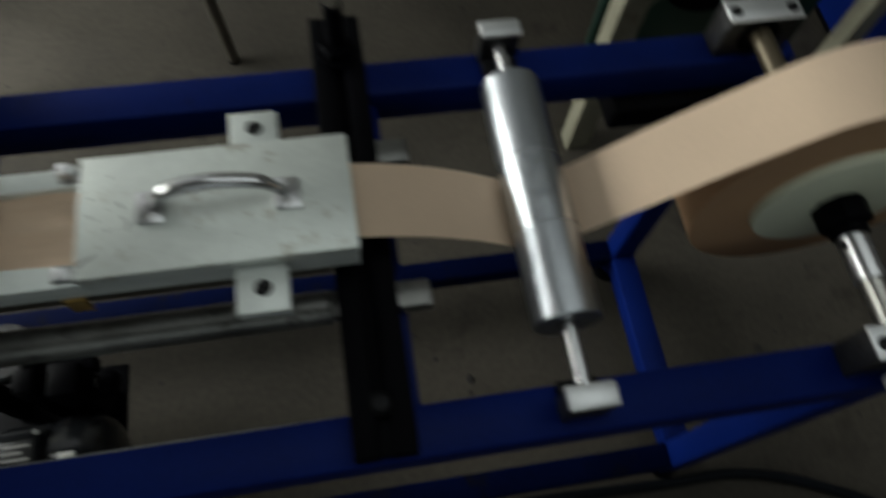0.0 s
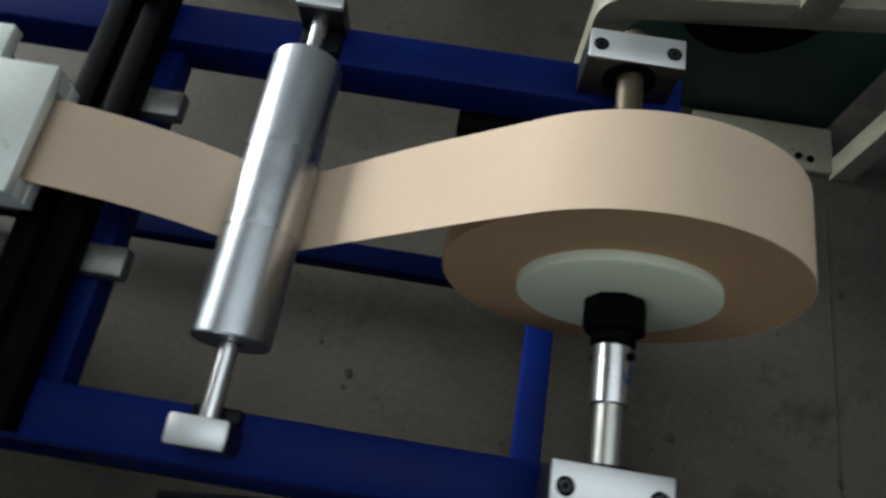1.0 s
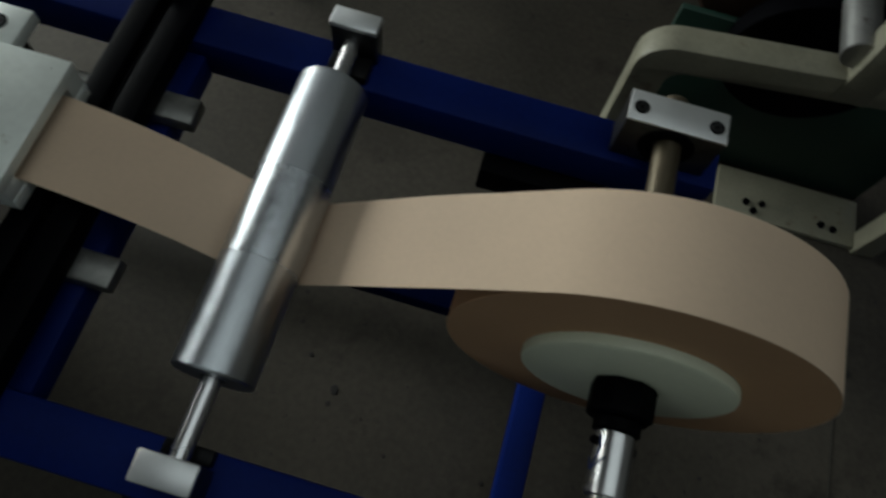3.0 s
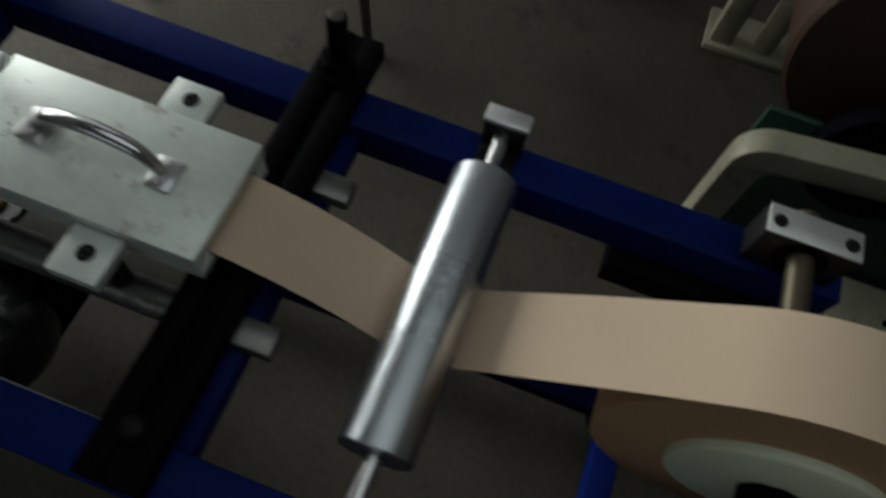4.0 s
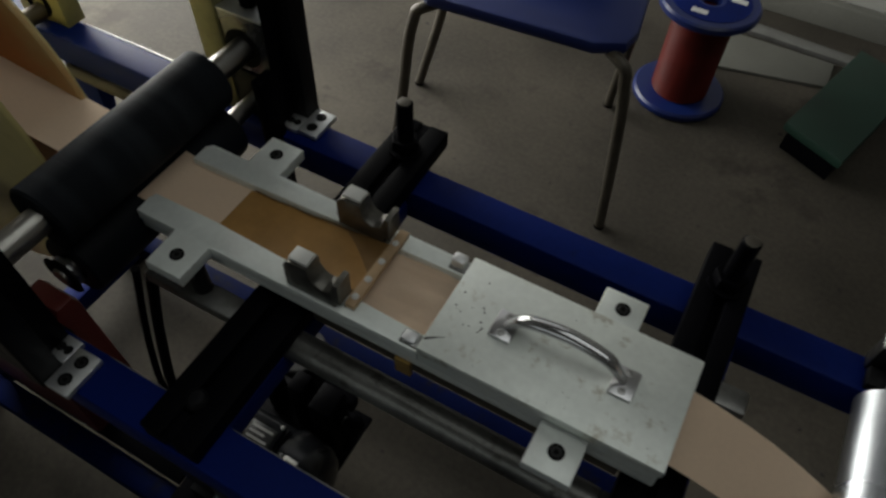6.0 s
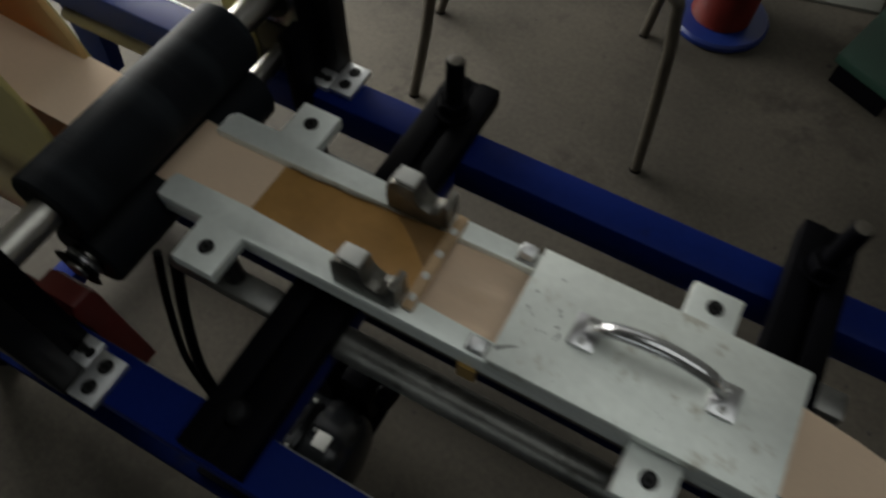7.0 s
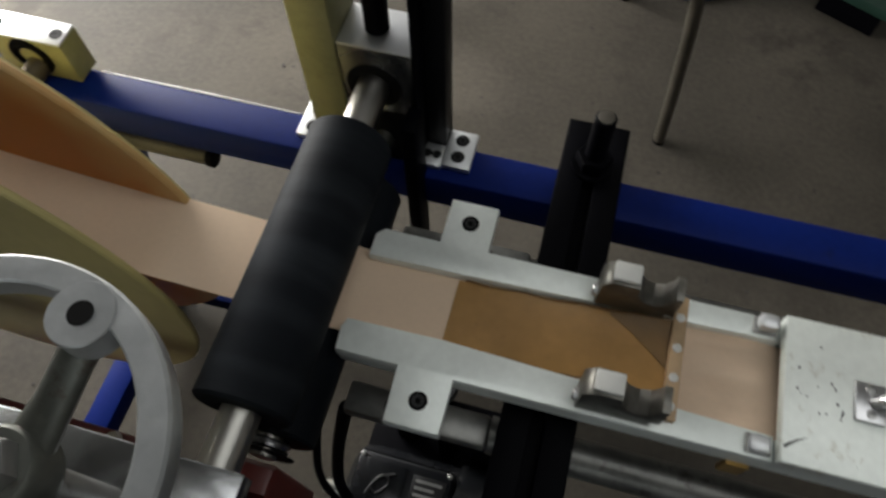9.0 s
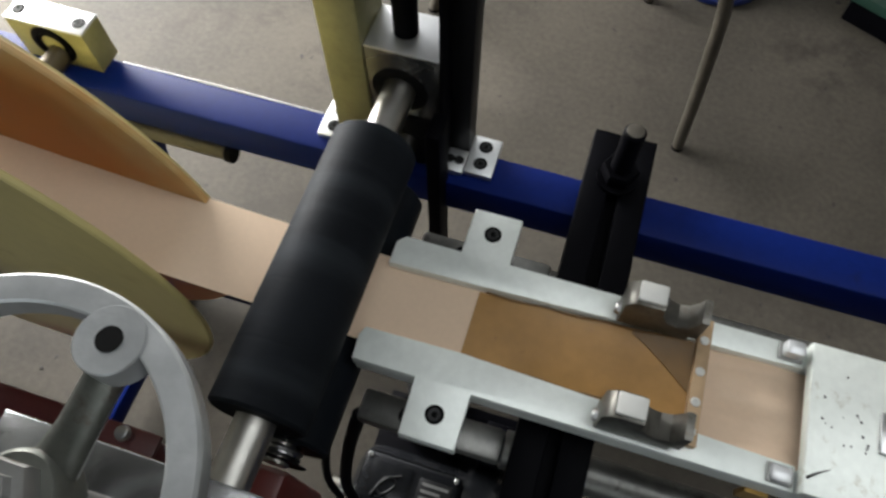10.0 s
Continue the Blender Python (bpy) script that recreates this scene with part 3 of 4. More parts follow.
for i, p in enumerate(strip_line()):
    ring = []
    for j in range(21):
        v = j / 10 - 1
        long_wave = max(0.0, math.sin(math.pi * min(1.0, max(0.0, (p.x + 0.078) / 0.098)))) if 0.9 < p.y < 0.911 else 0.0
        wave = 0.0042 * long_wave * (math.sin(v * 6.3 + 0.8 + p.x * 9) + 0.35 * math.sin(v * 13 - p.x * 20)) + 0.0012 * math.sin(i * 0.9 + v * 2) * (1 if 0.58 < p.x < 0.70 or p.x < -0.5 else 0.0)
        near_roll = min(1.0, max(0.0, (p.x - 0.60) / 0.15))
        ring.append(bm.verts.new((p.x, CY - 0.0005 * near_roll + v * (HALF - 0.001 * near_roll), p.y + wave)))
    rows.append(ring)
for a, b in zip(rows, rows[1:]):
    for j in range(20):
        bm.faces.new((a[j], a[j + 1], b[j + 1], b[j]))
strip = single("paper_strip", bm, PAPER, (GX, CY, 0.82), "tan kraft paper strip running under the roller into the guide", "paper strip", smooth=60)
thick = strip.modifiers.new("thickness", "SOLIDIFY")
thick.thickness, thick.offset = 0.0006, 0

# ---- guide channel ----
guide = thing("strip_guide", (-0.05, CY, 0.86), "zinc-plated steel guide channel for the paper strip", "strip guide")
part("bed", box(-0.398, 0.302, -0.057, 0.082, 0.888, 0.9035, 0.0015), ZINC, guide)


def ear(x, y0, y1):
    return [(x - 0.026, y0), (x - 0.026, y1), (x + 0.026, y1), (x + 0.026, y0)]


far_plate = [(-0.398, 0.049), (-0.398, 0.075), (-0.390, 0.083), (-0.330, 0.083), (-0.330, 0.137), (-0.278, 0.137), (-0.278, 0.083), (0.0175, 0.083), (0.0175, 0.060), (-0.16, 0.056), (-0.30, 0.051)]
near_plate = [(-0.396, -0.024), (-0.400, -0.034), (-0.398, -0.058), (-0.334, -0.058), (-0.332, -0.113), (-0.278, -0.113), (-0.278, -0.059), (0.0175, -0.058), (0.0175, -0.034), (-0.16, -0.027), (-0.30, -0.022)]
part("side_plate", slab(far_plate, "z", 0.9037, 0.922), ZINC, guide)
part("side_plate", slab(near_plate, "z", 0.9037, 0.922), ZINC, guide)
part("side_wall", box(0.0185, 0.301, 0.062, 0.0825, 0.9037, 0.9235, 0.001), ZINC, guide)
part("side_wall", box(0.0185, 0.301, -0.0575, -0.037, 0.9037, 0.9235, 0.001), ZINC, guide)
# Dark brown plate along the near side, below the bed.
part("side_rib", box(-0.148, 0.268, -0.0395, -0.0305, 0.832, 0.8878, 0.001), RIB, guide, "dark brown plate beneath the bed")
part("ear", box(0.172, 0.226, 0.0827, 0.137, 0.904, 0.920, 0.0015), ZINC, guide)
part("ear", box(0.172, 0.226, -0.112, -0.0577, 0.904, 0.920, 0.0015), ZINC, guide)
for x, y in ((0.2, 0.114), (0.2, -0.085), (-0.304, 0.111), (-0.305, -0.087)):
    socket_bolt(guide, x, y, 0.9222 if x < 0 else 0.9202, 0.0092)

cover = thing("cover_plate", (0.16, CY, 0.924), "flat zinc-plated cover plate with a pull handle on the guide", "cover plate")
part("plate", box(0.018, 0.303, -0.060, 0.083, 0.924, 0.938, 0.0014), PLATE, cover)
# Thin black layer just inside the plate's outline, beneath it.
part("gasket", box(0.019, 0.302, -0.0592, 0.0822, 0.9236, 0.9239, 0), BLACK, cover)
handle = part("handle", sweep(curve([(0.094, CY, 0.943), (0.103, CY, 0.957), (0.120, CY, 0.972), (0.163, CY, 0.980), (0.206, CY, 0.972), (0.223, CY, 0.957), (0.232, CY, 0.943)], 6), [0.0055 + 0.0035 * math.sin(math.pi * k / 36) for k in range(37)], 14, 0.75), CHROME, cover, "bright arched pull handle")
for x in (0.092, 0.234):
    part("handle_base", box(x - 0.0135, x + 0.0135, CY - 0.019, CY + 0.019, 0.9382, 0.9435, 0.0018), CHROME, handle)
    for dy in (-0.0115, 0.0115):
        part("screw", lathe([(0, 0.0005), (0.0012, 0.0005), (0.0014, 0.0016), (0.0042, 0.001), (0.0045, 0)], (x, CY + dy, 0.9436), (0, 0, 1), 14), STEEL, handle)

bm = bmesh.new()
rng = random.Random(9)
for k in range(16):
    x, y, r = rng.uniform(0.025, 0.075), rng.uniform(-0.01, 0.062), rng.uniform(0.0006, 0.0016)
    lathe([(0, 0.0002), (r, 0.0001)], (x, y, 0.9381), (0, 0, 1), 7, bm)
for k in range(10):
    x, y, r = rng.uniform(0.03, 0.29), rng.uniform(-0.05, 0.07), rng.uniform(0.0004, 0.0009)
    lathe([(0, 0.0002), (r, 0.0001)], (x, y, 0.9381), (0, 0, 1), 6, bm)
tagged(part("scuff_marks", bm, DEBRIS, cover, "dark scuffs and specks"), kind="stuff")
part("scratch", sweep(curve([(0.020, -0.046, 0.9382), (0.028, -0.040, 0.9384), (0.040, -0.033, 0.9382)], 4), [0.0012, 0.0014, 0.0013, 0.0012, 0.0010, 0.0008, 0.0006, 0.0004, 0.0003], 6, 0.3), DEBRIS, cover, "dark scratch at the corner")

# stops by the cover plate
for y, top in ((0.072, 0.941), (-0.046, 0.9315)):
    stop = thing("corner_stop", (0.004, y, 0.922), "small bright rounded stop on the guide", "stop", "guide stops")
    part("base", box(-0.008, 0.0145, y - 0.009, y + 0.009, 0.9222, 0.9255, 0.001), STEEL, stop, "dark flat base")
    part("head", box(-0.0065, 0.0125, y - 0.0085, y + 0.0075, 0.9256, top, 0.0045), ALU, stop, "bright rounded head")

# brown sheet that lies on the strip, with its end bar
bm = bmesh.new()
cols = []
for i in range(15):
    u = i / 14
    x = -0.300 + 0.222 * u
    col = []
    for j in range(9):
        v = j / 8
        y = -0.0212 - 0.005 * u + v * (0.0705 + 0.010 * u)
        edge = abs(v - 0.5) * 2
        lift = min(1.0, u * 2.2)
        z = 0.9106 + 0.0006 * math.sin(u * 17 + v * 3) * u + 0.002 * edge**3 * lift + 0.014 * u**3
        col.append(bm.verts.new((x, y, z)))
    cols.append(col)
for a, b in zip(cols, cols[1:]):
    for j in range(8):
        bm.faces.new((a[j], a[j + 1], b[j + 1], b[j]))
sheet = single("brown_sheet", bm, FILM, (-0.19, CY, 0.911), "brown waxed sheet lying on the paper strip", "sheet", smooth=60)
sheet.modifiers.new("thickness", "SOLIDIFY").thickness = 0.0005
for v, lift in ((0.0, 0.0016), (1.0, 0.0022)):
    line = []
    for i in range(25):
        u = 0.03 + 0.94 * i / 24
        y = -0.0212 - 0.005 * u + v * (0.0705 + 0.010 * u)
        line.append((-0.300 + 0.222 * u, y + 0.0007 * math.sin(u * 23 + v), 0.9106 + 0.002 * min(1.0, u * 2.2) + 0.014 * u**3 + lift * 0.5 * (1 + math.sin(u * 9 + 2 * v))))
    part("curled_edge", sweep(line, 0.0011, 6), DARK_FILM, sheet, "curled dark edge of the sheet")
# Triangle just above the sheet, coloured dark for the fold's shade.
bm = bmesh.new()
rows = []
for i in range(9):
    u = 0.70 + 0.28 * i / 8
    row = []
    for j in range(7):
        v = 1.0 - (j / 6) * (0.06 + 0.62 * (i / 8) ** 1.2)
        edge = abs(v - 0.5) * 2
        row.append(bm.verts.new((-0.300 + 0.222 * u, -0.0212 - 0.005 * u + v * (0.0705 + 0.010 * u), 0.9120 + 0.002 * edge**3 + 0.014 * u**3)))
    rows.append(row)
for a, b in zip(rows, rows[1:]):
    for j in range(6):
        bm.faces.new((a[j], a[j + 1], b[j + 1], b[j]))
fold = single("sheet_fold", bm, DARK_FILM, (-0.11, 0.04, 0.929), "dark triangle for the shaded fold at the waxed sheet's corner", "sheet", smooth=60)
fold.modifiers.new("thickness", "SOLIDIFY").thickness = 0.0006
bar = thing("clamp_bar", (-0.079, CY, 0.923), "narrow brown bar with small pale screws across the guide", "clamp bar")
part("bar", box(-0.0855, -0.0725, -0.047, 0.079, 0.9232, 0.9315, 0.001), COPPER, bar)
for y in (0.056, 0.024, -0.006, -0.034):
    part("screw", lathe([(0, 0.0008), (0.0016, 0.0008), (0.0018, 0.0016), (0.0042, 0.001), (0.0046, 0)], (-0.079, y, 0.9316), (0, 0, 1), 16), LABEL, bar, "pale washer screw")
clamp_outline = [(-0.163, 0.9222), (-0.163, 0.962), (-0.157, 0.971), (-0.150, 0.974), (-0.128, 0.974), (-0.1265, 0.960), (-0.120, 0.950), (-0.110, 0.946), (-0.101, 0.950), (-0.096, 0.960), (-0.0935, 0.970), (-0.0865, 0.970), (-0.0865, 0.9325), (-0.0945, 0.9322), (-0.0945, 0.9222)]
for y0, y1 in ((0.054, 0.080), (-0.055, -0.029)):
    cl = thing("side_clamp", (-0.125, (y0 + y1) / 2, 0.922), "worn steel forked clamp on the guide's edge", "clamp", "guide clamps")
    part("body", slab(clamp_outline, "y", y0, y1, 0.002), WORN, cl)
    part("cap", box(-0.1545, -0.1285, y0 + 0.003, y1 - 0.003, 0.9742, 0.9800, 0.002), LABEL, cl, "pale square cap")
    part("pivot_screw", rod((-0.1585, (y0 + y1) / 2 - 0.004, 0.935), (-0.1680, (y0 + y1) / 2 - 0.004, 0.935), 0.006, 14), CHROME, cl)

# support bars under the guide
for y in (-0.0760, 0.1255):
    sb = thing("support_bar", (0, y, 0.811), "dull steel tube with flattened ends beneath the guide", "support bar", "support bars")
    part("flat_end", box(-0.392, -0.235, y - 0.0175, y + 0.0175, 0.8085, 0.8298, 0.004), FLAT, sb)
    part("flat_end", box(0.262, 0.381, y - 0.0175, y + 0.0175, 0.8085, 0.8298, 0.004), FLAT, sb)
    part("tube", rod((-0.2348, y + (0.0015 if y < 0 else -0.004), 0.812), (0.2618, y + (0.0015 if y < 0 else -0.004), 0.812), 0.0205, 28), TUBING, sb)
    part("hole_rim", lathe([(0.004, 0.0003), (0.006, 0.001), (0.0085, 0.0008), (0.0095, 0)], (-0.340, y, 0.83), (0, 0, 1), 18), DARK, sb)
    for x in (-0.304, 0.2):
        part("spacer", rod((x, y + (0.004 if y < 0 else -0.012), 0.83), (x, y + (0.004 if y < 0 else -0.012), 0.9035), 0.012, 18), DARK, sb, "dark spacer column")
single("cable_bracket", slab([(-0.060, 0.858), (-0.060, 0.887), (-0.0415, 0.887), (-0.0415, 0.880), (-0.054, 0.880), (-0.054, 0.858)], "x", -0.012, 0.010, 0.001), BRASS, (0, -0.05, 0.887), "small tan bracket fixed below the guide", "bracket")

# black slotted cross bars
for x0, x1 in ((-0.227, -0.150), (0.271, 0.339)):
    cb = thing("slotted_bar", ((x0 + x1) / 2, 0.03, RZ1), "black slotted steel bar clamped across the frame", "slotted bar", "slotted bars")
    mid = (x0 + x1) / 2
    for a, b in ((x0, mid - 0.007), (mid + 0.007, x1)):
        part("side", box(a, b, -0.262, 0.328, RZ1 + 0.0005, 0.861, 0.002), BLACK, cb)
    for a, b in ((-0.262, -0.225), (0.29, 0.328), (-0.02, 0.06)):
        part("bridge", box(mid - 0.0095, mid + 0.0095, a, b, 0.8452, 0.858, 0.0015), BLACK, cb)
    part("base_strip", box(mid - 0.012, mid + 0.012, -0.255, 0.320, RZ1 + 0.0008, 0.845, 0.001), BLACK, cb)
    stud = part("stud", rod((mid, 0.262, 0.845), (mid, 0.262, 0.955), 0.0125, 24, 0.003), BLACK, cb, "black threaded stud")
    part("worn_tip", lathe([(0, 0.0006), (0.0085, 0.0006), (0.0098, 0)], (mid, 0.262, 0.9551), (0, 0, 1), 18), RIB, stud, "tip worn to bare steel")
    part("hex_nut", lathe([(0.0126, 0), (0.021, 0), (0.022, 0.003), (0.022, 0.015), (0.0205, 0.018), (0.0126, 0.018)], (mid, 0.262, 0.868), (0, 0, 1), 6), BLACK, stud)
    part("washer", lathe([(0.0126, 0), (0.025, 0), (0.025, 0.004), (0.0126, 0.004)], (mid, 0.262, 0.8612), (0, 0, 1), 28), BLACK, stud)
    part("dome_bolt", lathe([(0.014, 0), (0.0135, 0.004), (0.009, 0.009), (0, 0.011)], (mid, -0.208, 0.8585), (0, 0, 1), 22), DARK, cb, "steel dome-headed bolt")

# ---- nip station ----
NX, NZ, NR = -0.446, 0.9655, 0.0455
stand = thing("nip_stand", (-0.44, 0, RZ1), "ground steel roller stand with guide posts and press screws", "roller stand")
for s in (1, -1):
    y0, y1 = (0.228, 0.294) if s > 0 else (-0.280, -0.214)
    for x0, x1, fx0, fx1 in ((-0.530, -0.484, -0.566, -0.5305), (-0.400, -0.372, -0.3715, -0.335)):
        if x0 > -0.45:
            yi, yo = (y0, y0 + 0.033) if s > 0 else (y1 - 0.033, y1)
            inner = part("foot_block", box(x0 - 0.0005, x1, yi, yo, RZ1 + 0.0005, 0.840, 0.0012), ALU, stand, "aluminium foot block with two screws")
            for fx in (x0 + 0.008, x1 - 0.008):
                socket_bolt(inner, fx, (yi + yo) / 2, 0.840, 0.0062)
            # Dark colour replaces the dark surroundings a polished post would reflect.
            part("guide_post", box(x0, x1, y0 if s < 0 else y0 + 0.0335, y1 if s > 0 else y1 - 0.0335, RZ1 + 0.0005, 1.125, 0.002), DARK, stand, "guide post coloured dark for its dark reflection")
        else:
            # Yellow here is the flange's reflection, put into the post's colour.
            part("guide_post", box(x0, x1, y0, y1, RZ1 + 0.0005, 1.125, 0.002), FLANGE_TINT, stand, "steel guide post tinted for the flange's reflection")
        foot = part("foot_block", box(fx0, fx1, y0 + 0.003, y1 - 0.006, RZ1 + 0.0005, 0.840, 0.0012), ALU, stand, "aluminium foot block with two screws")
        for fy in (y0 + 0.019, y1 - 0.021):
            socket_bolt(foot, (fx0 + fx1) / 2, fy, 0.840, 0.0088)
    part("top_plate", box(-0.535, -0.364, y0 - 0.002, y1 + 0.002, 1.1255, 1.146, 0.0015), GROUND, stand, "ground steel top plate")
    for x in (-0.510, -0.386):
        socket_bolt(stand, x, (y0 + y1) / 2, 1.146, 0.0105)
    # Shaded faces get a darker metal; slide_top is the lit top's brighter one.
    part("slide_block", box(-0.4835, -0.4005, y0 + 0.003, y1 - 0.003, 0.925, 1.020, 0.0015), POLISHED, stand, "aluminium slide block darkened for its shaded faces")
    # Added black panel hides the lit slide block where the stand is dark.
    yc0, yc1 = (y0 + 0.0005, y0 + 0.033) if s > 0 else (y1 - 0.033, y1 - 0.0005)
    part("cover_strip", box(-0.3998, -0.3960, yc0, yc1, 0.8405, 1.125, 0.0008), BLACK, stand, "added black panel standing in for the dark beside the slide")
    part("slide_top", box(-0.4835, -0.4005, y0 + 0.003, y1 - 0.003, 1.0202, 1.0235, 0.001), ALU, stand, "milled top of the slide block, bright for light from above")
    part("bearing_ring", lathe([(0.0187, 0.0005), (0.032, 0.0012), (0.032, -0.001), (0.0187, -0.001)], (NX, y0 + 0.003 if s > 0 else y1 - 0.003, NZ), (0, -s, 0), 30), HOLE, stand)
    part("press_screw", rod((NX, (y0 + y1) / 2, 1.0236), (NX, (y0 + y1) / 2, 1.125), 0.0135, 24), BLACK, stand, "black threaded press screw")
    part("lower_block", box(-0.4835, -0.4005, y0 + 0.003, y1 - 0.003, RZ1 + 0.0006, 0.92, 0.0015), DARK, stand)
part("spindle", rod((-0.4335, -0.249, 1.1462), (-0.4335, -0.249, 1.245), 0.011, 22), STEEL, stand)
part("tie_strip", box(-0.405, -0.388, 0.190, 0.226, 0.60, 0.95, 0.002), BLACK, stand, "black guard strip")
part("gear_housing", slab([(-0.205, 0.62), (-0.205, 0.822), (-0.198, 0.838), (-0.172, 0.838), (-0.166, 0.822), (-0.160, 0.62)], "x", -0.500, -0.436, 0.006), RED, stand, "red painted gear housing")
part("housing_bracket", box(-0.50, -0.405, -0.2075, -0.2055, 0.69, 0.829, 0), DARK, stand)

upper = thing("nip_roller", (NX, CY, NZ), "black rubber-covered upper nip roller with scuffed bands", "roller", "nip rollers")
bands = [(0.02, 0), (NR - 0.003, 0), (NR, 0.003)]
for k in (1, 2, 4):
    c = 0.058 * k
    bands += [(NR, c - 0.0035), (NR, c - 0.0012), (NR - 0.00018, c), (NR, c + 0.0012), (NR, c + 0.0035)]
bands += [(NR, 0.296), (NR - 0.003, 0.299), (0.02, 0.299)]
part("rubber_sleeve", lathe(bands, (NX, -0.147, NZ), (0, 1, 0), 64), SCUFFED, upper)
part("shaft", rod((NX, -0.265, NZ), (NX, 0.27, NZ), 0.0185, 32), SHAFT, upper, "bare steel shaft")
lower = thing("nip_roller", (NX + 0.004, CY, NZ - 0.0925), "black rubber-covered lower nip roller beneath the strip", "roller", "nip rollers")
part("rubber_sleeve", lathe([(0.02, 0), (NR - 0.003, 0), (NR, 0.003), (NR, 0.296), (NR - 0.003, 0.299), (0.02, 0.299)], (NX + 0.004, -0.147, NZ - 0.0925), (0, 1, 0), 64), RUBBER, lower)
part("shaft", rod((NX + 0.004, -0.168, NZ - 0.0925), (NX + 0.004, 0.235, NZ - 0.0925), 0.0135, 28), SHAFT, lower)
for k in range(2):
    part("collar_ring", lathe([(0.0136, 0), (0.0215, 0), (0.0235, 0.002), (0.0215, 0.0045), (0.0136, 0.0045)], (NX + 0.004, -0.1545 - 0.0056 * k, NZ - 0.0925), (0, 1, 0), 32), CHROME, lower, "bright steel collar ring")
part("collar_washer", lathe([(0.0136, 0), (0.030, 0), (0.031, 0.0015), (0.0136, 0.003)], (NX + 0.004, -0.1640, NZ - 0.0925), (0, 1, 0), 32), BLACK, lower, "black washer")

# handwheel
WX, WY, WZ = -0.4335, -0.2490, 1.290
wheel = thing("handwheel", (WX, WY, 1.245), "grey painted cast handwheel with a handle hole on the press screw", "handwheel")
part("rim", lathe([(0.0745, 0.002), (0.0755, 0.003), (0.0868, 0.003), (0.0882, 0.0015), (0.0882, -0.010), (0.0865, -0.013), (0.0765, -0.013), (0.0745, -0.011), (0.0745, 0.002)], (WX, WY, WZ), (0, 0, 1), 72), CAST, wheel)
part("hub", lathe([(0.009, -0.050), (0.022, -0.050), (0.023, -0.046), (0.020, -0.029), (0.018, -0.027), (0.009, -0.027)], (WX, WY, WZ), (0, 0, 1), 28), SPOKE, wheel, "bare dark steel hub")
part("hub_nut", lathe([(0, -0.011), (0.0075, -0.011), (0.008, -0.016), (0.0135, -0.016), (0.0150, -0.0185), (0.0150, -0.0268), (0, -0.0268)], (WX, WY, WZ), (0, 0, 1), 6), STEEL, wheel, "steel hub nut")
for a in (71, 191, 311):
    c, s = math.cos(radians(a)), math.sin(radians(a))
    part("spoke", sweep([(WX + c * r, WY + s * r, WZ + z) for r, z in ((0.018, -0.038), (0.035, -0.030), (0.055, -0.018), (0.0755, -0.0055))], [0.0125, 0.0105, 0.0100, 0.0110], 14, 0.6), SPOKE, wheel, "bare dark steel spoke")
boss_x, boss_y = WX + 0.0712 * math.cos(radians(71)), WY + 0.0712 * math.sin(radians(71))
part("boss", lathe([(0.0050, 0.0034), (0.0150, 0.0034), (0.0156, 0.0026), (0.0156, -0.0125), (0.0052, -0.0125), (0.0052, 0.0034)], (boss_x, boss_y, WZ), (0, 0, 1), 28), CAST, wheel)
# No real bore: a black cap gives the hole's shade.
part("boss_hole", lathe([(0, 0.0038), (0.0056, 0.0038), (0.0060, 0.0035), (0.0060, 0.001)], (boss_x, boss_y, WZ), (0, 0, 1), 20), HOLE, wheel, "black disc for the shade in the handle hole")

# ---- take-up reel ----
EX, EZ, ER = -0.940, 0.850, 0.346
reel = thing("take_up_reel", (EX, CY, EZ), "take-up reel with large yellow fibreboard flanges", "reel")
for y0, lab in ((-0.047, "olive-yellow fibreboard flange"), (0.052, "yellow fibreboard flange")):
    part("flange", lathe([(0.02, 0), (ER - 0.002, 0), (ER, 0.002), (ER, 0.006), (ER - 0.002, 0.008), (0.02, 0.008)], (EX, y0, EZ), (0, 1, 0), 128), OLIVE if y0 < 0 else BOARD, reel, lab)
# Added disc, only there to make the flange's bounced light less orange.
part("flange_backing", lathe([(0.02, 0), (ER - 0.003, 0), (ER - 0.004, 0.003), (0.02, 0.003)], (EX, 0.0603, EZ), (0, 1, 0), 128), OLIVE, reel, "olive disc added behind the flange to cut orange bounce")
part("wound_paper", lathe([(0.02, 0), (0.118, 0), (0.118, 0.089), (0.02, 0.089)], (EX, -0.032, EZ), (0, 1, 0), 96), WOUND, reel, "tan paper wound on the reel")
part("shaft", rod((EX, -0.285, EZ + 0.0), (EX, 0.292, EZ + 0.0), 0.0155, 28), RUSTY, reel)

# rod under the far rail
tie = thing("tie_rod", (-0.79, 0.245, 0.74), "dull steel rod with a cap beneath the blue rail", "rod")
part("tube", rod((-0.90, 0.218, 0.752), (-0.712, 0.218, 0.752), 0.0125, 20), RIB, tie)
part("cap", rod((-0.7118, 0.218, 0.752), (-0.70, 0.218, 0.752), 0.0145, 20), BLACK, tie)
part("bracket", box(-0.89, -0.875, 0.218, 0.265, 0.755, 0.7698, 0.001), BLACK, tie)

# ---- drive motor ----
MY, MZ = -0.105, 0.218
mot = thing("drive_motor", (-0.32, MY, 0.13), "glossy black electric drive motor under the guide", "motor")
part("body", lathe([(0, 0), (0.075, 0), (0.09, 0.01), (0.094, 0.03), (0.094, 0.19), (0, 0.19)], (-0.462, MY, MZ), (1, 0, 0), 44), MOTOR, mot)
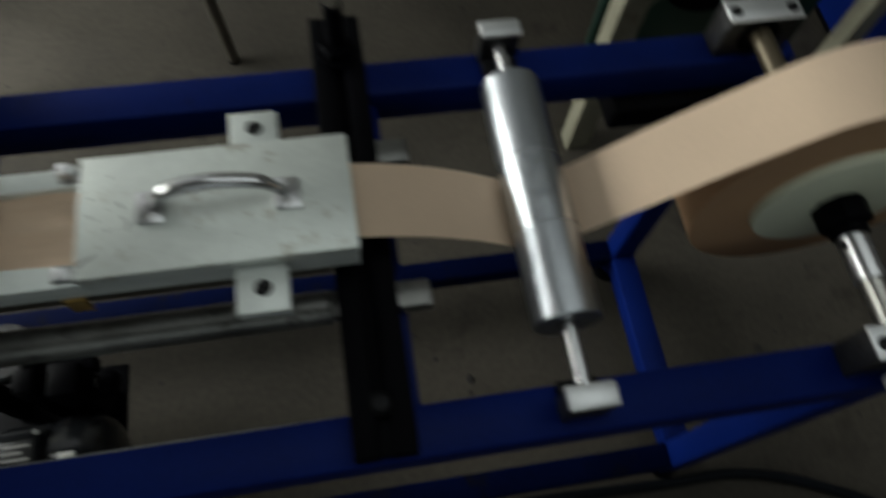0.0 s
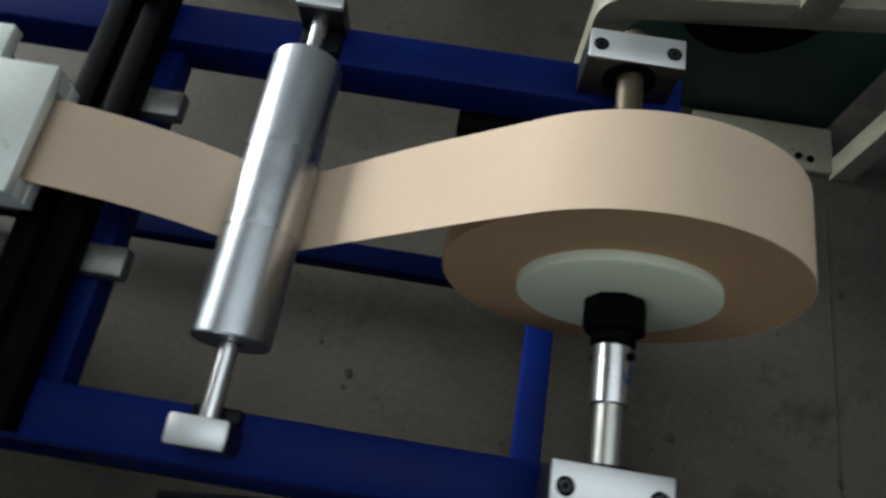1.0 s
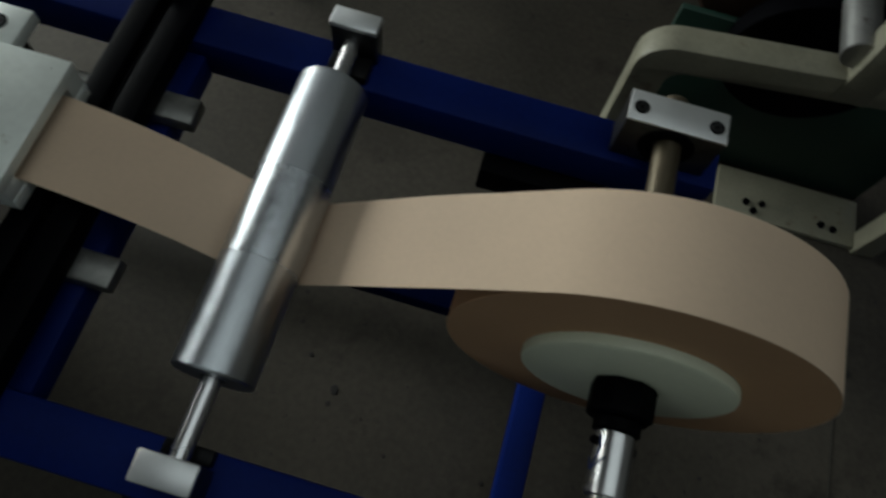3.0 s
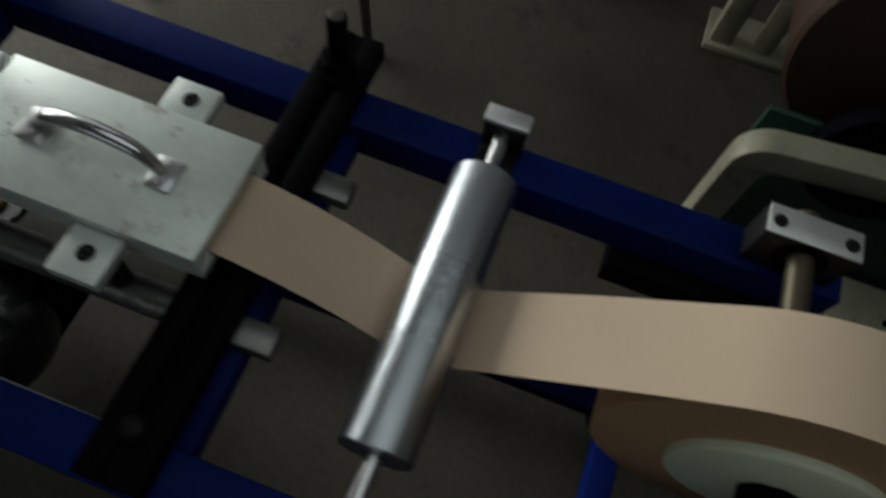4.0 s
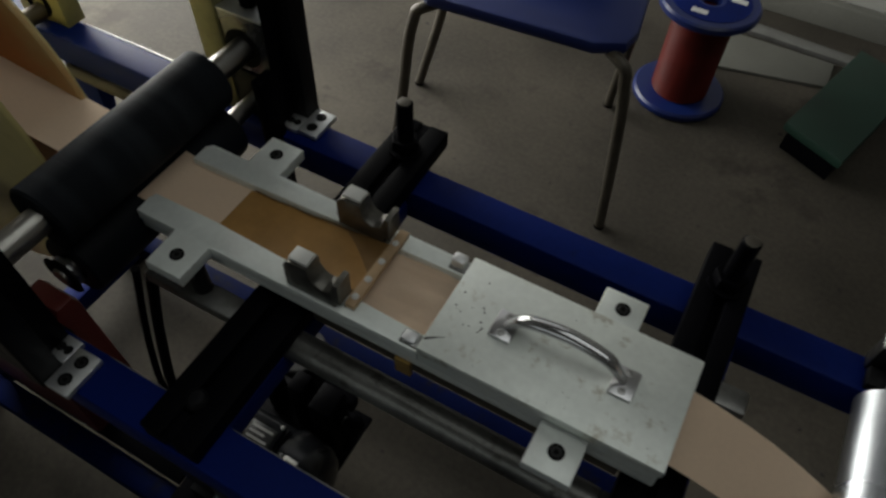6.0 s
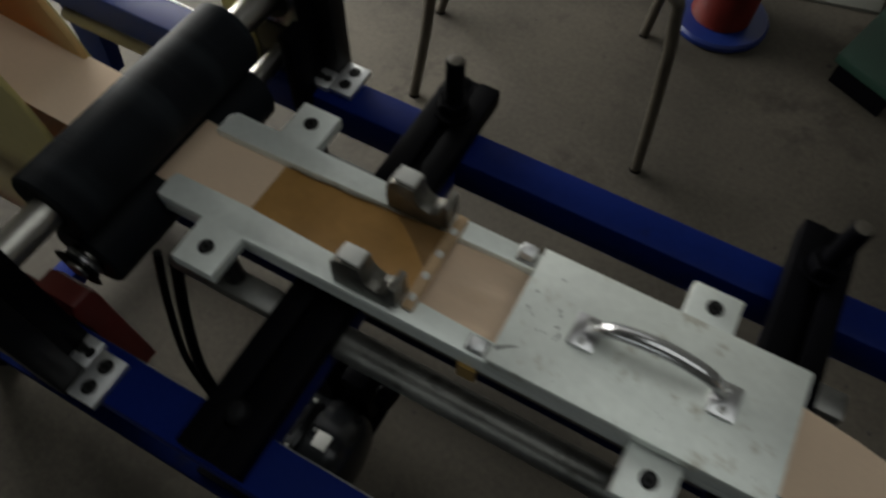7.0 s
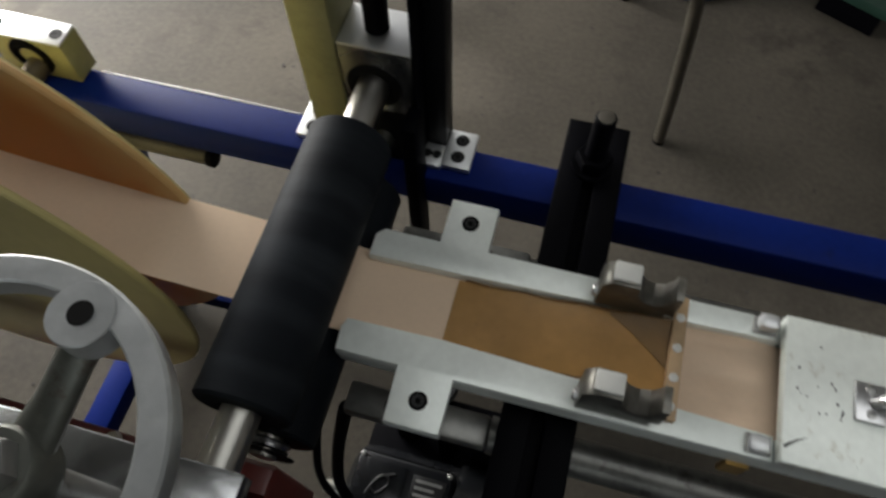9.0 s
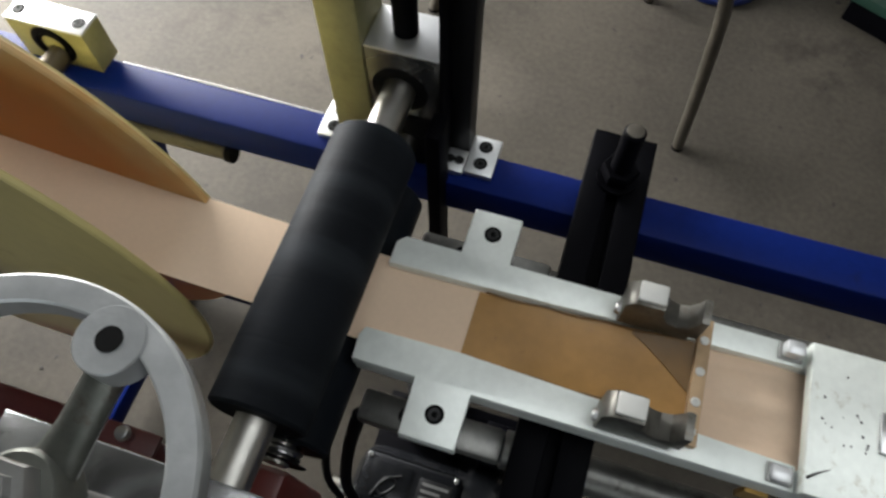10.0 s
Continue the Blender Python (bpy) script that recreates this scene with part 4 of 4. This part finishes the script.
part("fan_cowl", lathe([(0, 0.098), (0.04, 0.096), (0.075, 0.088), (0.094, 0.070), (0.101, 0.048), (0.102, 0), (0, 0)], (-0.2715, MY, MZ), (1, 0, 0), 52), MOTOR, mot, "smooth rounded black fan cowl")
part("rating_plate", box(-0.253, -0.224, MY - 0.014, MY + 0.016, MZ + 0.1002, MZ + 0.1045, 0.0006), LABEL, mot, "pale rating plate")
part("plate_screw", rod((-0.260, MY + 0.012, MZ + 0.1), (-0.260, MY + 0.012, MZ + 0.106), 0.004, 10), STEEL, mot)
part("shaft", rod((-0.51, MY, MZ), (-0.4622, MY, MZ), 0.014, 20), SHAFT, mot)
part("base_foot", box(-0.44, -0.28, -0.205, -0.03, 0.142, 0.160, 0.003), MOTOR, mot)
TX, TY, TZ = -0.350, -0.095, 0.331
tb = part("terminal_box", box(TX - 0.103, TX + 0.0775, TY - 0.062, TY + 0.059, 0.235, TZ - 0.0098, 0.016), MOTOR, mot, "rectangular terminal box with a raised lid")
part("lid", box(TX - 0.097, TX + 0.0715, TY - 0.056, TY + 0.053, TZ - 0.0096, TZ, 0.007), MOTOR, tb)
part("lid_panel", box(TX - 0.082, TX - 0.010, TY - 0.045, TY + 0.042, TZ + 0.0002, TZ + 0.0028, 0.002), MOTOR, tb, "raised panel with a cast emblem")
emblem = curve([(-0.069, -0.018, 0), (-0.056, 0.010, 0), (-0.043, 0.018, 0), (-0.034, 0.007, 0), (-0.050, -0.012, 0), (-0.062, -0.004, 0), (-0.050, 0.014, 0), (-0.026, 0.025, 0)], 6)
part("emblem", sweep([p + Vector((TX, TY, TZ + 0.0032)) for p in emblem], 0.0022, 8), OXIDE, tb, "raised cast emblem")
part("rating_label", box(TX + 0.004, TX + 0.062, TY - 0.030, TY + 0.033, TZ + 0.0002, TZ + 0.0012, 0.0005), OXIDE, tb, "dull printed metal label")
for k in range(5):
    part("label_bar", box(TX + 0.010, TX + 0.056 - 0.012 * (k % 2), TY - 0.024 + 0.0115 * k, TY - 0.019 + 0.0115 * k, TZ + 0.0013, TZ + 0.0017, 0), STEEL, tb)
for x, y in ((-0.090, -0.048), (0.065, -0.048), (-0.090, 0.045), (0.065, 0.045)):
    part("lid_screw", rod((TX + x, TY + y, TZ + 0.0001), (TX + x, TY + y, TZ + 0.004), 0.0045, 12), STEEL, tb)
for dx, r in ((0, 0.0085), (-0.030, 0.006)):
    part("conduit", sweep(curve([(-0.440 + dx, -0.130, 0.29), (-0.437 + dx, -0.124, 0.48), (-0.418 + dx, -0.104, 0.66), (-0.394 + dx, -0.085, 0.805)], 8), r, 12), BLACK, mot, "black cable conduit")
single("motor_shelf", box(-0.47, -0.20, YN0 + 0.02, 0.115, 0.1302, 0.1415, 0.001), BLACK, (-0.36, 0, 0.13), "black steel shelf carrying the motor", "shelf")
tension = thing("belt_tensioner", (-0.32, 0.05, 0.1415), "black belt tensioner with a clamping knob behind the motor", "belt tensioner")
for x0, x1, y0, y1, z1 in ((-0.415, -0.385, 0.030, 0.070, 0.30), (-0.330, -0.295, 0.020, 0.065, 0.34), (-0.262, -0.212, 0.000, 0.060, 0.36)):
    part("upright", box(x0, x1, y0, y1, 0.1418, z1, 0.004), BLACK, tension)
part("arm", box(-0.420, -0.210, 0.066, 0.092, 0.255, 0.290, 0.004), BLACK, tension)
wheel_axis = Vector((0, 0.12, 1)).normalized()
belt_wheel = part("belt_wheel", lathe([(0, 0.012), (0.03, 0.012), (0.034, 0.018), (0.055, 0.018), (0.058, 0.014), (0.058, 0.004), (0.055, 0), (0, 0)], (-0.370, 0.112, 0.2925), wheel_axis, 36), OXIDE, tension, "grimy dark belt wheel")
part("brass_nut", lathe([(0, 0.016), (0.010, 0.016), (0.011, 0.012), (0.015, 0.012), (0.0165, 0.009), (0.0165, 0), (0, 0)], Vector((-0.370, 0.112, 0.2925)) + wheel_axis * 0.0122, wheel_axis, 6), BRASS, belt_wheel, "brass hexagon nut")
knob = part("knob", lathe([(0, 0.034), (0.02, 0.032), (0.027, 0.022), (0.027, 0.010), (0.012, 0.004), (0.012, 0), (0, 0)], (-0.206, 0.040, 0.270), (1, -0.2, 0.1), 20), BLACK, tension, "black clamping knob")
part("knob_stem", rod((-0.2118, 0.040, 0.270), (-0.2045, 0.040, 0.270), 0.010, 14), STEEL, knob)
gearbox = thing("gearbox", (-0.83, -0.15, 0.142), "maroon painted gearbox beside the take-up reel", "gearbox")
part("housing", box(-0.99, -0.69, -0.2065, -0.158, 0.142, 0.588, 0.010), MAROON, gearbox)
part("cover_flange", box(-1.0, -0.68, -0.207, -0.154, 0.589, 0.600, 0.003), MAROON, gearbox)
for x in (-0.94, -0.72):
    part("eye_bolt", lathe([(0, 0.035), (0.009, 0.033), (0.011, 0.026), (0.006, 0.02), (0.006, 0)], (x, -0.168, 0.6002), (0, 0, 1), 14), CHROME, gearbox)
single("gearbox_shelf", box(-1.055, -0.475, -0.207, -0.150, 0.1302, 0.1415, 0.001), BLACK, (-0.83, 0, 0.13), "black steel shelf carrying the gearbox", "shelf")

# ---- switch box hung beneath the near rail ----
TEAL = material("teal_grey_enamel", (0.16, 0.21, 0.215), 0.42, vary=0.2, scale=16, bump=0.15, dirt=(0.06, 0.07, 0.07), dirt_at=0.6)
swb = thing("switch_box", (-0.14, -0.30, 0.50), "grey-teal metal switch box hung beneath the blue rail", "switch box")
part("body", box(-0.186, -0.054, -0.340, -0.215, 0.50, 0.622, 0.006), TEAL, swb)
part("lid", box(-0.190, -0.050, -0.344, -0.211, 0.6225, 0.640, 0.005), TEAL, swb)
part("hanger", box(-0.16, -0.12, -0.262, -0.215, 0.6402, 0.7698, 0.001), DARK, swb, "dark steel hanger strap")
part("lever", sweep(curve([(-0.150, -0.262, 0.648), (-0.155, -0.285, 0.655), (-0.160, -0.305, 0.652), (-0.172, -0.325, 0.648)], 6), 0.012, 12), BLACK, swb, "black lever handle")
part("ring_nut", lathe([(0.009, 0), (0.017, 0), (0.018, 0.003), (0.016, 0.006), (0.009, 0.006)], (-0.088, -0.318, 0.6402), (0, 0, 1), 28), CHROME, swb, "bright ring nut")
part("cable", sweep(curve([(-0.11, -0.325, 0.646), (-0.15, -0.350, 0.646), (-0.20, -0.370, 0.60), (-0.30, -0.40, 0.42), (-0.36, -0.41, 0.2), (-0.40, -0.42, 0.012)], 8), 0.008, 10), BLACK, swb, "black cable")

# ---- things on the hall floor ----
chair = thing("chair", (-0.35, 1.18, 0), "blue plastic chair with bent steel tube legs", "chair")
part("seat", slab([(-0.60, 1.00), (-0.55, 0.965), (-0.12, 1.00), (-0.05, 1.04), (-0.04, 1.10), (-0.10, 1.46), (-0.16, 1.52), (-0.56, 1.50), (-0.63, 1.45), (-0.64, 1.10)], "z", 0.575, 0.612, 0.012), PLASTIC, chair)
part("backrest", slab([(-0.60, 0.66), (-0.62, 0.72), (-0.60, 1.02), (-0.54, 1.06), (-0.22, 1.06), (-0.15, 1.02), (-0.13, 0.72), (-0.15, 0.66)], "y", 1.50, 1.53, 0.010), PLASTIC, chair)
for top, mid, foot in (((-0.07, 1.03, 0.575), (-0.024, 1.02, 0.50), (0.022, 1.013, 0.008)), ((-0.55, 1.00, 0.565), (-0.60, 0.975, 0.50), (-0.660, 0.948, 0.008)), ((-0.60, 1.38, 0.565), (-0.66, 1.36, 0.50), (-0.766, 1.302, 0.008)), ((-0.15, 1.42, 0.565), (-0.11, 1.41, 0.50), (-0.147, 1.537, 0.008))):
    leg = part("leg", sweep(curve([(-0.35, 1.2, 0.562), top, mid, (0.5 * mid[0] + 0.5 * foot[0] + 0.004, 0.5 * mid[1] + 0.5 * foot[1], 0.26), foot], 8), 0.0155, 14), TUBE, chair, "dull steel tube leg")
    part("foot_cap", rod((foot[0], foot[1], 0.0), (foot[0], foot[1], 0.012), 0.0158, 16), BLACK, leg)
for x in (-0.52, -0.22):
    part("back_tube", sweep(curve([(x, 1.30, 0.565), (x, 1.50, 0.57), (x, 1.545, 0.64), (x, 1.55, 0.98)], 8), 0.013, 12), STEEL, chair)

spool = thing("wire_spool", (0.04, 1.725, 0), "blue-flanged spool wound with red enamelled wire", "wire spool")
part("bottom_flange", lathe([(0, 0), (0.15, 0), (0.157, 0.008), (0.157, 0.022), (0.15, 0.03), (0, 0.03)], (0.04, 1.725, 0), (0, 0, 1), 48), PLASTIC, spool)
windings = [(0.0, 0.0302)]
for k in range(40):
    windings += [(0.094, 0.0305 + 0.0078 * k), (0.0965, 0.0344 + 0.0078 * k)]
part("wire", lathe(windings + [(0.0, 0.344)], (0.04, 1.725, 0), (0, 0, 1), 40), WIRE, spool, "red wire winding")
part("top_flange", lathe([(0.035, 0.345), (0.15, 0.345), (0.157, 0.352), (0.157, 0.368), (0.15, 0.375), (0.035, 0.375), (0.035, 0.345)], (0.04, 1.725, 0), (0, 0, 1), 48), PLASTIC, spool)
part("label_ring", lathe([(0.045, 0.3755), (0.125, 0.3755), (0.125, 0.3765), (0.045, 0.3765)], (0.04, 1.725, 0), (0, 0, 1), 40), BLUE, spool, "dark blue raised ring")
for a in (20, 140, 260):
    part("label_bar", box(0.04 + 0.085 * math.cos(radians(a)) - 0.025, 0.04 + 0.085 * math.cos(radians(a)) + 0.025, 1.725 + 0.085 * math.sin(radians(a)) - 0.012, 1.725 + 0.085 * math.sin(radians(a)) + 0.012, 0.3766, 0.3772, 0), LABEL, spool, "pale label")

crate = thing("green_case", (0.57, 1.83, 0), "dark green flat metal case on the floor", "case")
part("lid", slab([(0.400, 1.615), (0.590, 1.520), (0.752, 2.045), (0.552, 2.130)], "z", 0.088, 0.120, 0.004), GREEN, crate)
part("body", slab([(0.420, 1.635), (0.582, 1.555), (0.735, 2.035), (0.562, 2.108)], "z", 0.0, 0.0878, 0.004), BLACK, crate)

single("metal_strip", slab([(0.10, 2.20), (0.62, 2.185), (0.62, 2.235), (0.10, 2.265)], "z", 0.0, 0.022, 0.002), STEEL, (0.36, 2.22, 0), "long bright metal strip lying by the wall", "metal strip")
single("metal_strip", slab([(0.80, 2.10), (1.20, 2.05), (1.20, 2.11), (0.80, 2.16)], "z", 0.0, 0.022, 0.002), STEEL, (1.0, 2.1, 0), "long bright metal strip lying by the wall", "metal strip")
single("sheet_offcut", slab([(0.10, 1.93), (0.50, 2.02), (0.50, 2.17), (0.10, 2.17)], "z", 0.0, 0.012, 0.001), GREYSTEP, (0.3, 2.05, 0), "grey sheet offcut lying flat on the concrete", "sheet")

hose = sweep(curve([(0.2, -0.30, 0.012), (0.514, -0.275, 0.012), (0.888, -0.285, 0.012), (1.084, -0.290, 0.012), (1.263, -0.346, 0.012), (1.443, -0.457, 0.012), (1.7, -0.75, 0.012)], 8), 0.012, 12)
single("black_hose", hose, RUBBER, (0.9, -0.3, 0), "black rubber hose lying on the concrete", "hose")

# ---- neighbouring machine with cream side frames ----
mach = thing("winding_machine", (1.24, 1.05, 0), "cream and green winding machine with a brown drum", "machine")


def side_frame(y, skew, w, dx):
    """A cream frame like an upturned U, with rounded shoulders."""
    def turn_out(pts):
        bm = slab(pts, "y", y, y + w, 0.004)
        for v in bm.verts:
            v.co.y += (v.co.x - 0.9) * skew
            v.co.x += dx
        return bm
    arc = [(0.06 - 0.06 * math.cos(radians(a)), -0.06 + 0.06 * math.sin(radians(a))) for a in range(0, 91, 15)]
    outer = [(0.882, 0.0)] + [(0.882 + u, 0.600 + v) for u, v in arc] + [(1.66 - u, 0.600 + v) for u, v in reversed(arc)] + [(1.66, 0.0)]
    inner = [(1.60, 0.0)] + [(1.60 - 0.5 * u, 0.540 + 0.5 * v) for u, v in arc] + [(0.948 + 0.5 * u, 0.540 + 0.5 * v) for u, v in reversed(arc)] + [(0.948, 0.0)]
    return turn_out(outer + inner)


part("side_frame", side_frame(0.605, 0.12, 0.055, 0.016), CREAM, mach)
part("side_frame", side_frame(1.475, 0.0, 0.05, 0.055), CREAM, mach)
part("foot_plate", box(0.925, 1.20, 1.455, 1.62, 0, 0.022, 0.003), CREAM, mach)
part("rear_upright", box(1.07, 1.125, 1.485, 1.545, 0.0225, 0.54, 0.004), CREAM, mach)
part("foot_plate", box(1.265, 1.62, 0.70, 0.83, 0, 0.018, 0.003), CREAM, mach)
for x, y in ((1.34, 0.74), (1.38, 0.745), (1.36, 0.72), (1.53, 0.735), (1.56, 0.73)):
    part("floor_bolt", rod((x, y, 0.0182), (x, y, 0.026), 0.009, 12), BLACK, mach)
part("panel", box(0.985, 1.62, 0.845, 0.86, 0.0, 0.46, 0.003), GREEN, mach, "dark green sheet panel")
part("pulley", rod((1.25, 0.80, 0.44), (1.25, 0.8445, 0.44), 0.16, 40), BLACK, mach)
part("drum", lathe([(0.04, 0), (0.28, 0), (0.29, 0.01), (0.29, 0.40), (0.28, 0.41), (0.04, 0.41)], (1.235, 0.87, 0.64), (0, 1, 0), 64), RUST, mach, "brown wound drum")
part("drum_shaft", rod((1.235, 0.66, 0.64), (1.235, 1.53, 0.64), 0.03, 24), STEEL, mach)
part("post", box(1.24, 1.30, 0.64, 0.69, 0.55, 0.70, 0.003), CREAM, mach)
part("post", box(1.205, 1.265, 1.48, 1.52, 0.6015, 0.70, 0.003), CREAM, mach)
plinth = thing("equipment_plinth", (2.1, 0.9, 0), "dark blue painted steel plinth standing on the concrete", "plinth")
part("body", box(1.80, 2.40, 0.35, 1.5, 0.03, 0.30, 0.006), BLUE, plinth)
part("kick_strip", box(1.815, 2.385, 0.365, 1.485, 0, 0.0295, 0), BLACK, plinth)

CRACKED = material("dusty_crack", (0.045, 0.04, 0.032), 0.9, vary=0.4, scale=20, bump=0.3)
crack = sweep(curve([(0.15, 1.95, 0), (0.243, 1.761, 0), (0.401, 1.580, 0), (0.52, 1.49, 0), (0.69, 1.374, 0), (0.80, 1.29, 0), (0.896, 1.215, 0), (1.03, 1.24, 0)], 10), [0.0016 + 0.0022 * abs(noise.noise(Vector((k * 0.31, 2, 0)))) for k in range(71)], 6, 0.25)
for v in crack.verts:
    v.co += Vector((noise.noise(v.co * 14), noise.noise(v.co * 14 + Vector((7, 0, 0))), 0)) * 0.02
single("floor_crack", crack, CRACKED, (0.5, 1.5, 0), "thin dark crack running through the concrete", "crack", kind="structure")
joint = box(1.5975, 1.6015, -1.2, 0.60, 0.0005, 0.002, 0)
single("floor_joint", joint, CRACKED, (1.6, 0, 0), "narrow dark joint in the concrete", "joint", kind="structure")

# grit on the floor
bm = bmesh.new()
rng = random.Random(4)
spots = [(0.524, 0.012, 0.010), (0.451, 0.070, 0.008), (1.622, 0.383, 0.016), (0.52, -0.02, 0.006)]
spots += [(1.539, 0.334, 0.009), (1.627, 0.444, 0.007), (1.719, 0.647, 0.006), (1.236, -0.014, 0.016), (1.295, 0.02, 0.006), (1.599, -0.052, 0.010), (1.323, 0.055, 0.005), (1.195, -0.046, 0.006), (0.361, 0.22, 0.006)]
spots += [(0.876, -0.085, 0.006), (1.475, 0.259, 0.006), (1.442, 0.175, 0.006), (0.325, -0.035, 0.005), (0.666, -0.089, 0.005), (-1.289, -0.048, 0.007), (-1.271, -0.014, 0.005), (-1.079, 1.009, 0.009), (1.357, -0.187, 0.012), (1.245, -0.216, 0.008)]
spots += [(rng.uniform(0.2, 1.9), rng.uniform(-0.5, 0.7), rng.uniform(0.002, 0.007)) for _ in range(70)]
spots += [(rng.uniform(-1.2, 0.6), rng.uniform(0.35, 1.4), rng.uniform(0.0015, 0.004)) for _ in range(40)]
for x, y, r in spots:
    bmesh.ops.create_icosphere(bm, subdivisions=1, radius=r, matrix=Matrix.Translation((x, y, r * 0.12)) @ Matrix.Rotation(rng.uniform(0, 3), 4, "Z") @ Matrix.Diagonal((rng.uniform(0.5, 1), rng.uniform(0.6, 1.3), 0.3, 1)))
single("floor_grit", bm, DEBRIS, (0, 0, 0), "dark grit and scraps scattered on the concrete", "grit", kind="stuff")


# ---- what turns ----
def spin(ob, start, speed, step):
    at = ORIGIN[ob.name] * K
    n = int(10 / step)
    walk(ob, [(k * step, pose(at.x, at.y, at.z, 0, start + speed * k * step, 0)) for k in range(n + 1)])


def motions():
    spin(paper_roll, 106, -60, 0.5)
    spin(guide_roller, 0, 260, 0.2)
    spin(upper, 0, 235, 0.2)
    spin(lower, 0, -235, 0.2)
    spin(reel, 0, -90, 0.5)


motions()
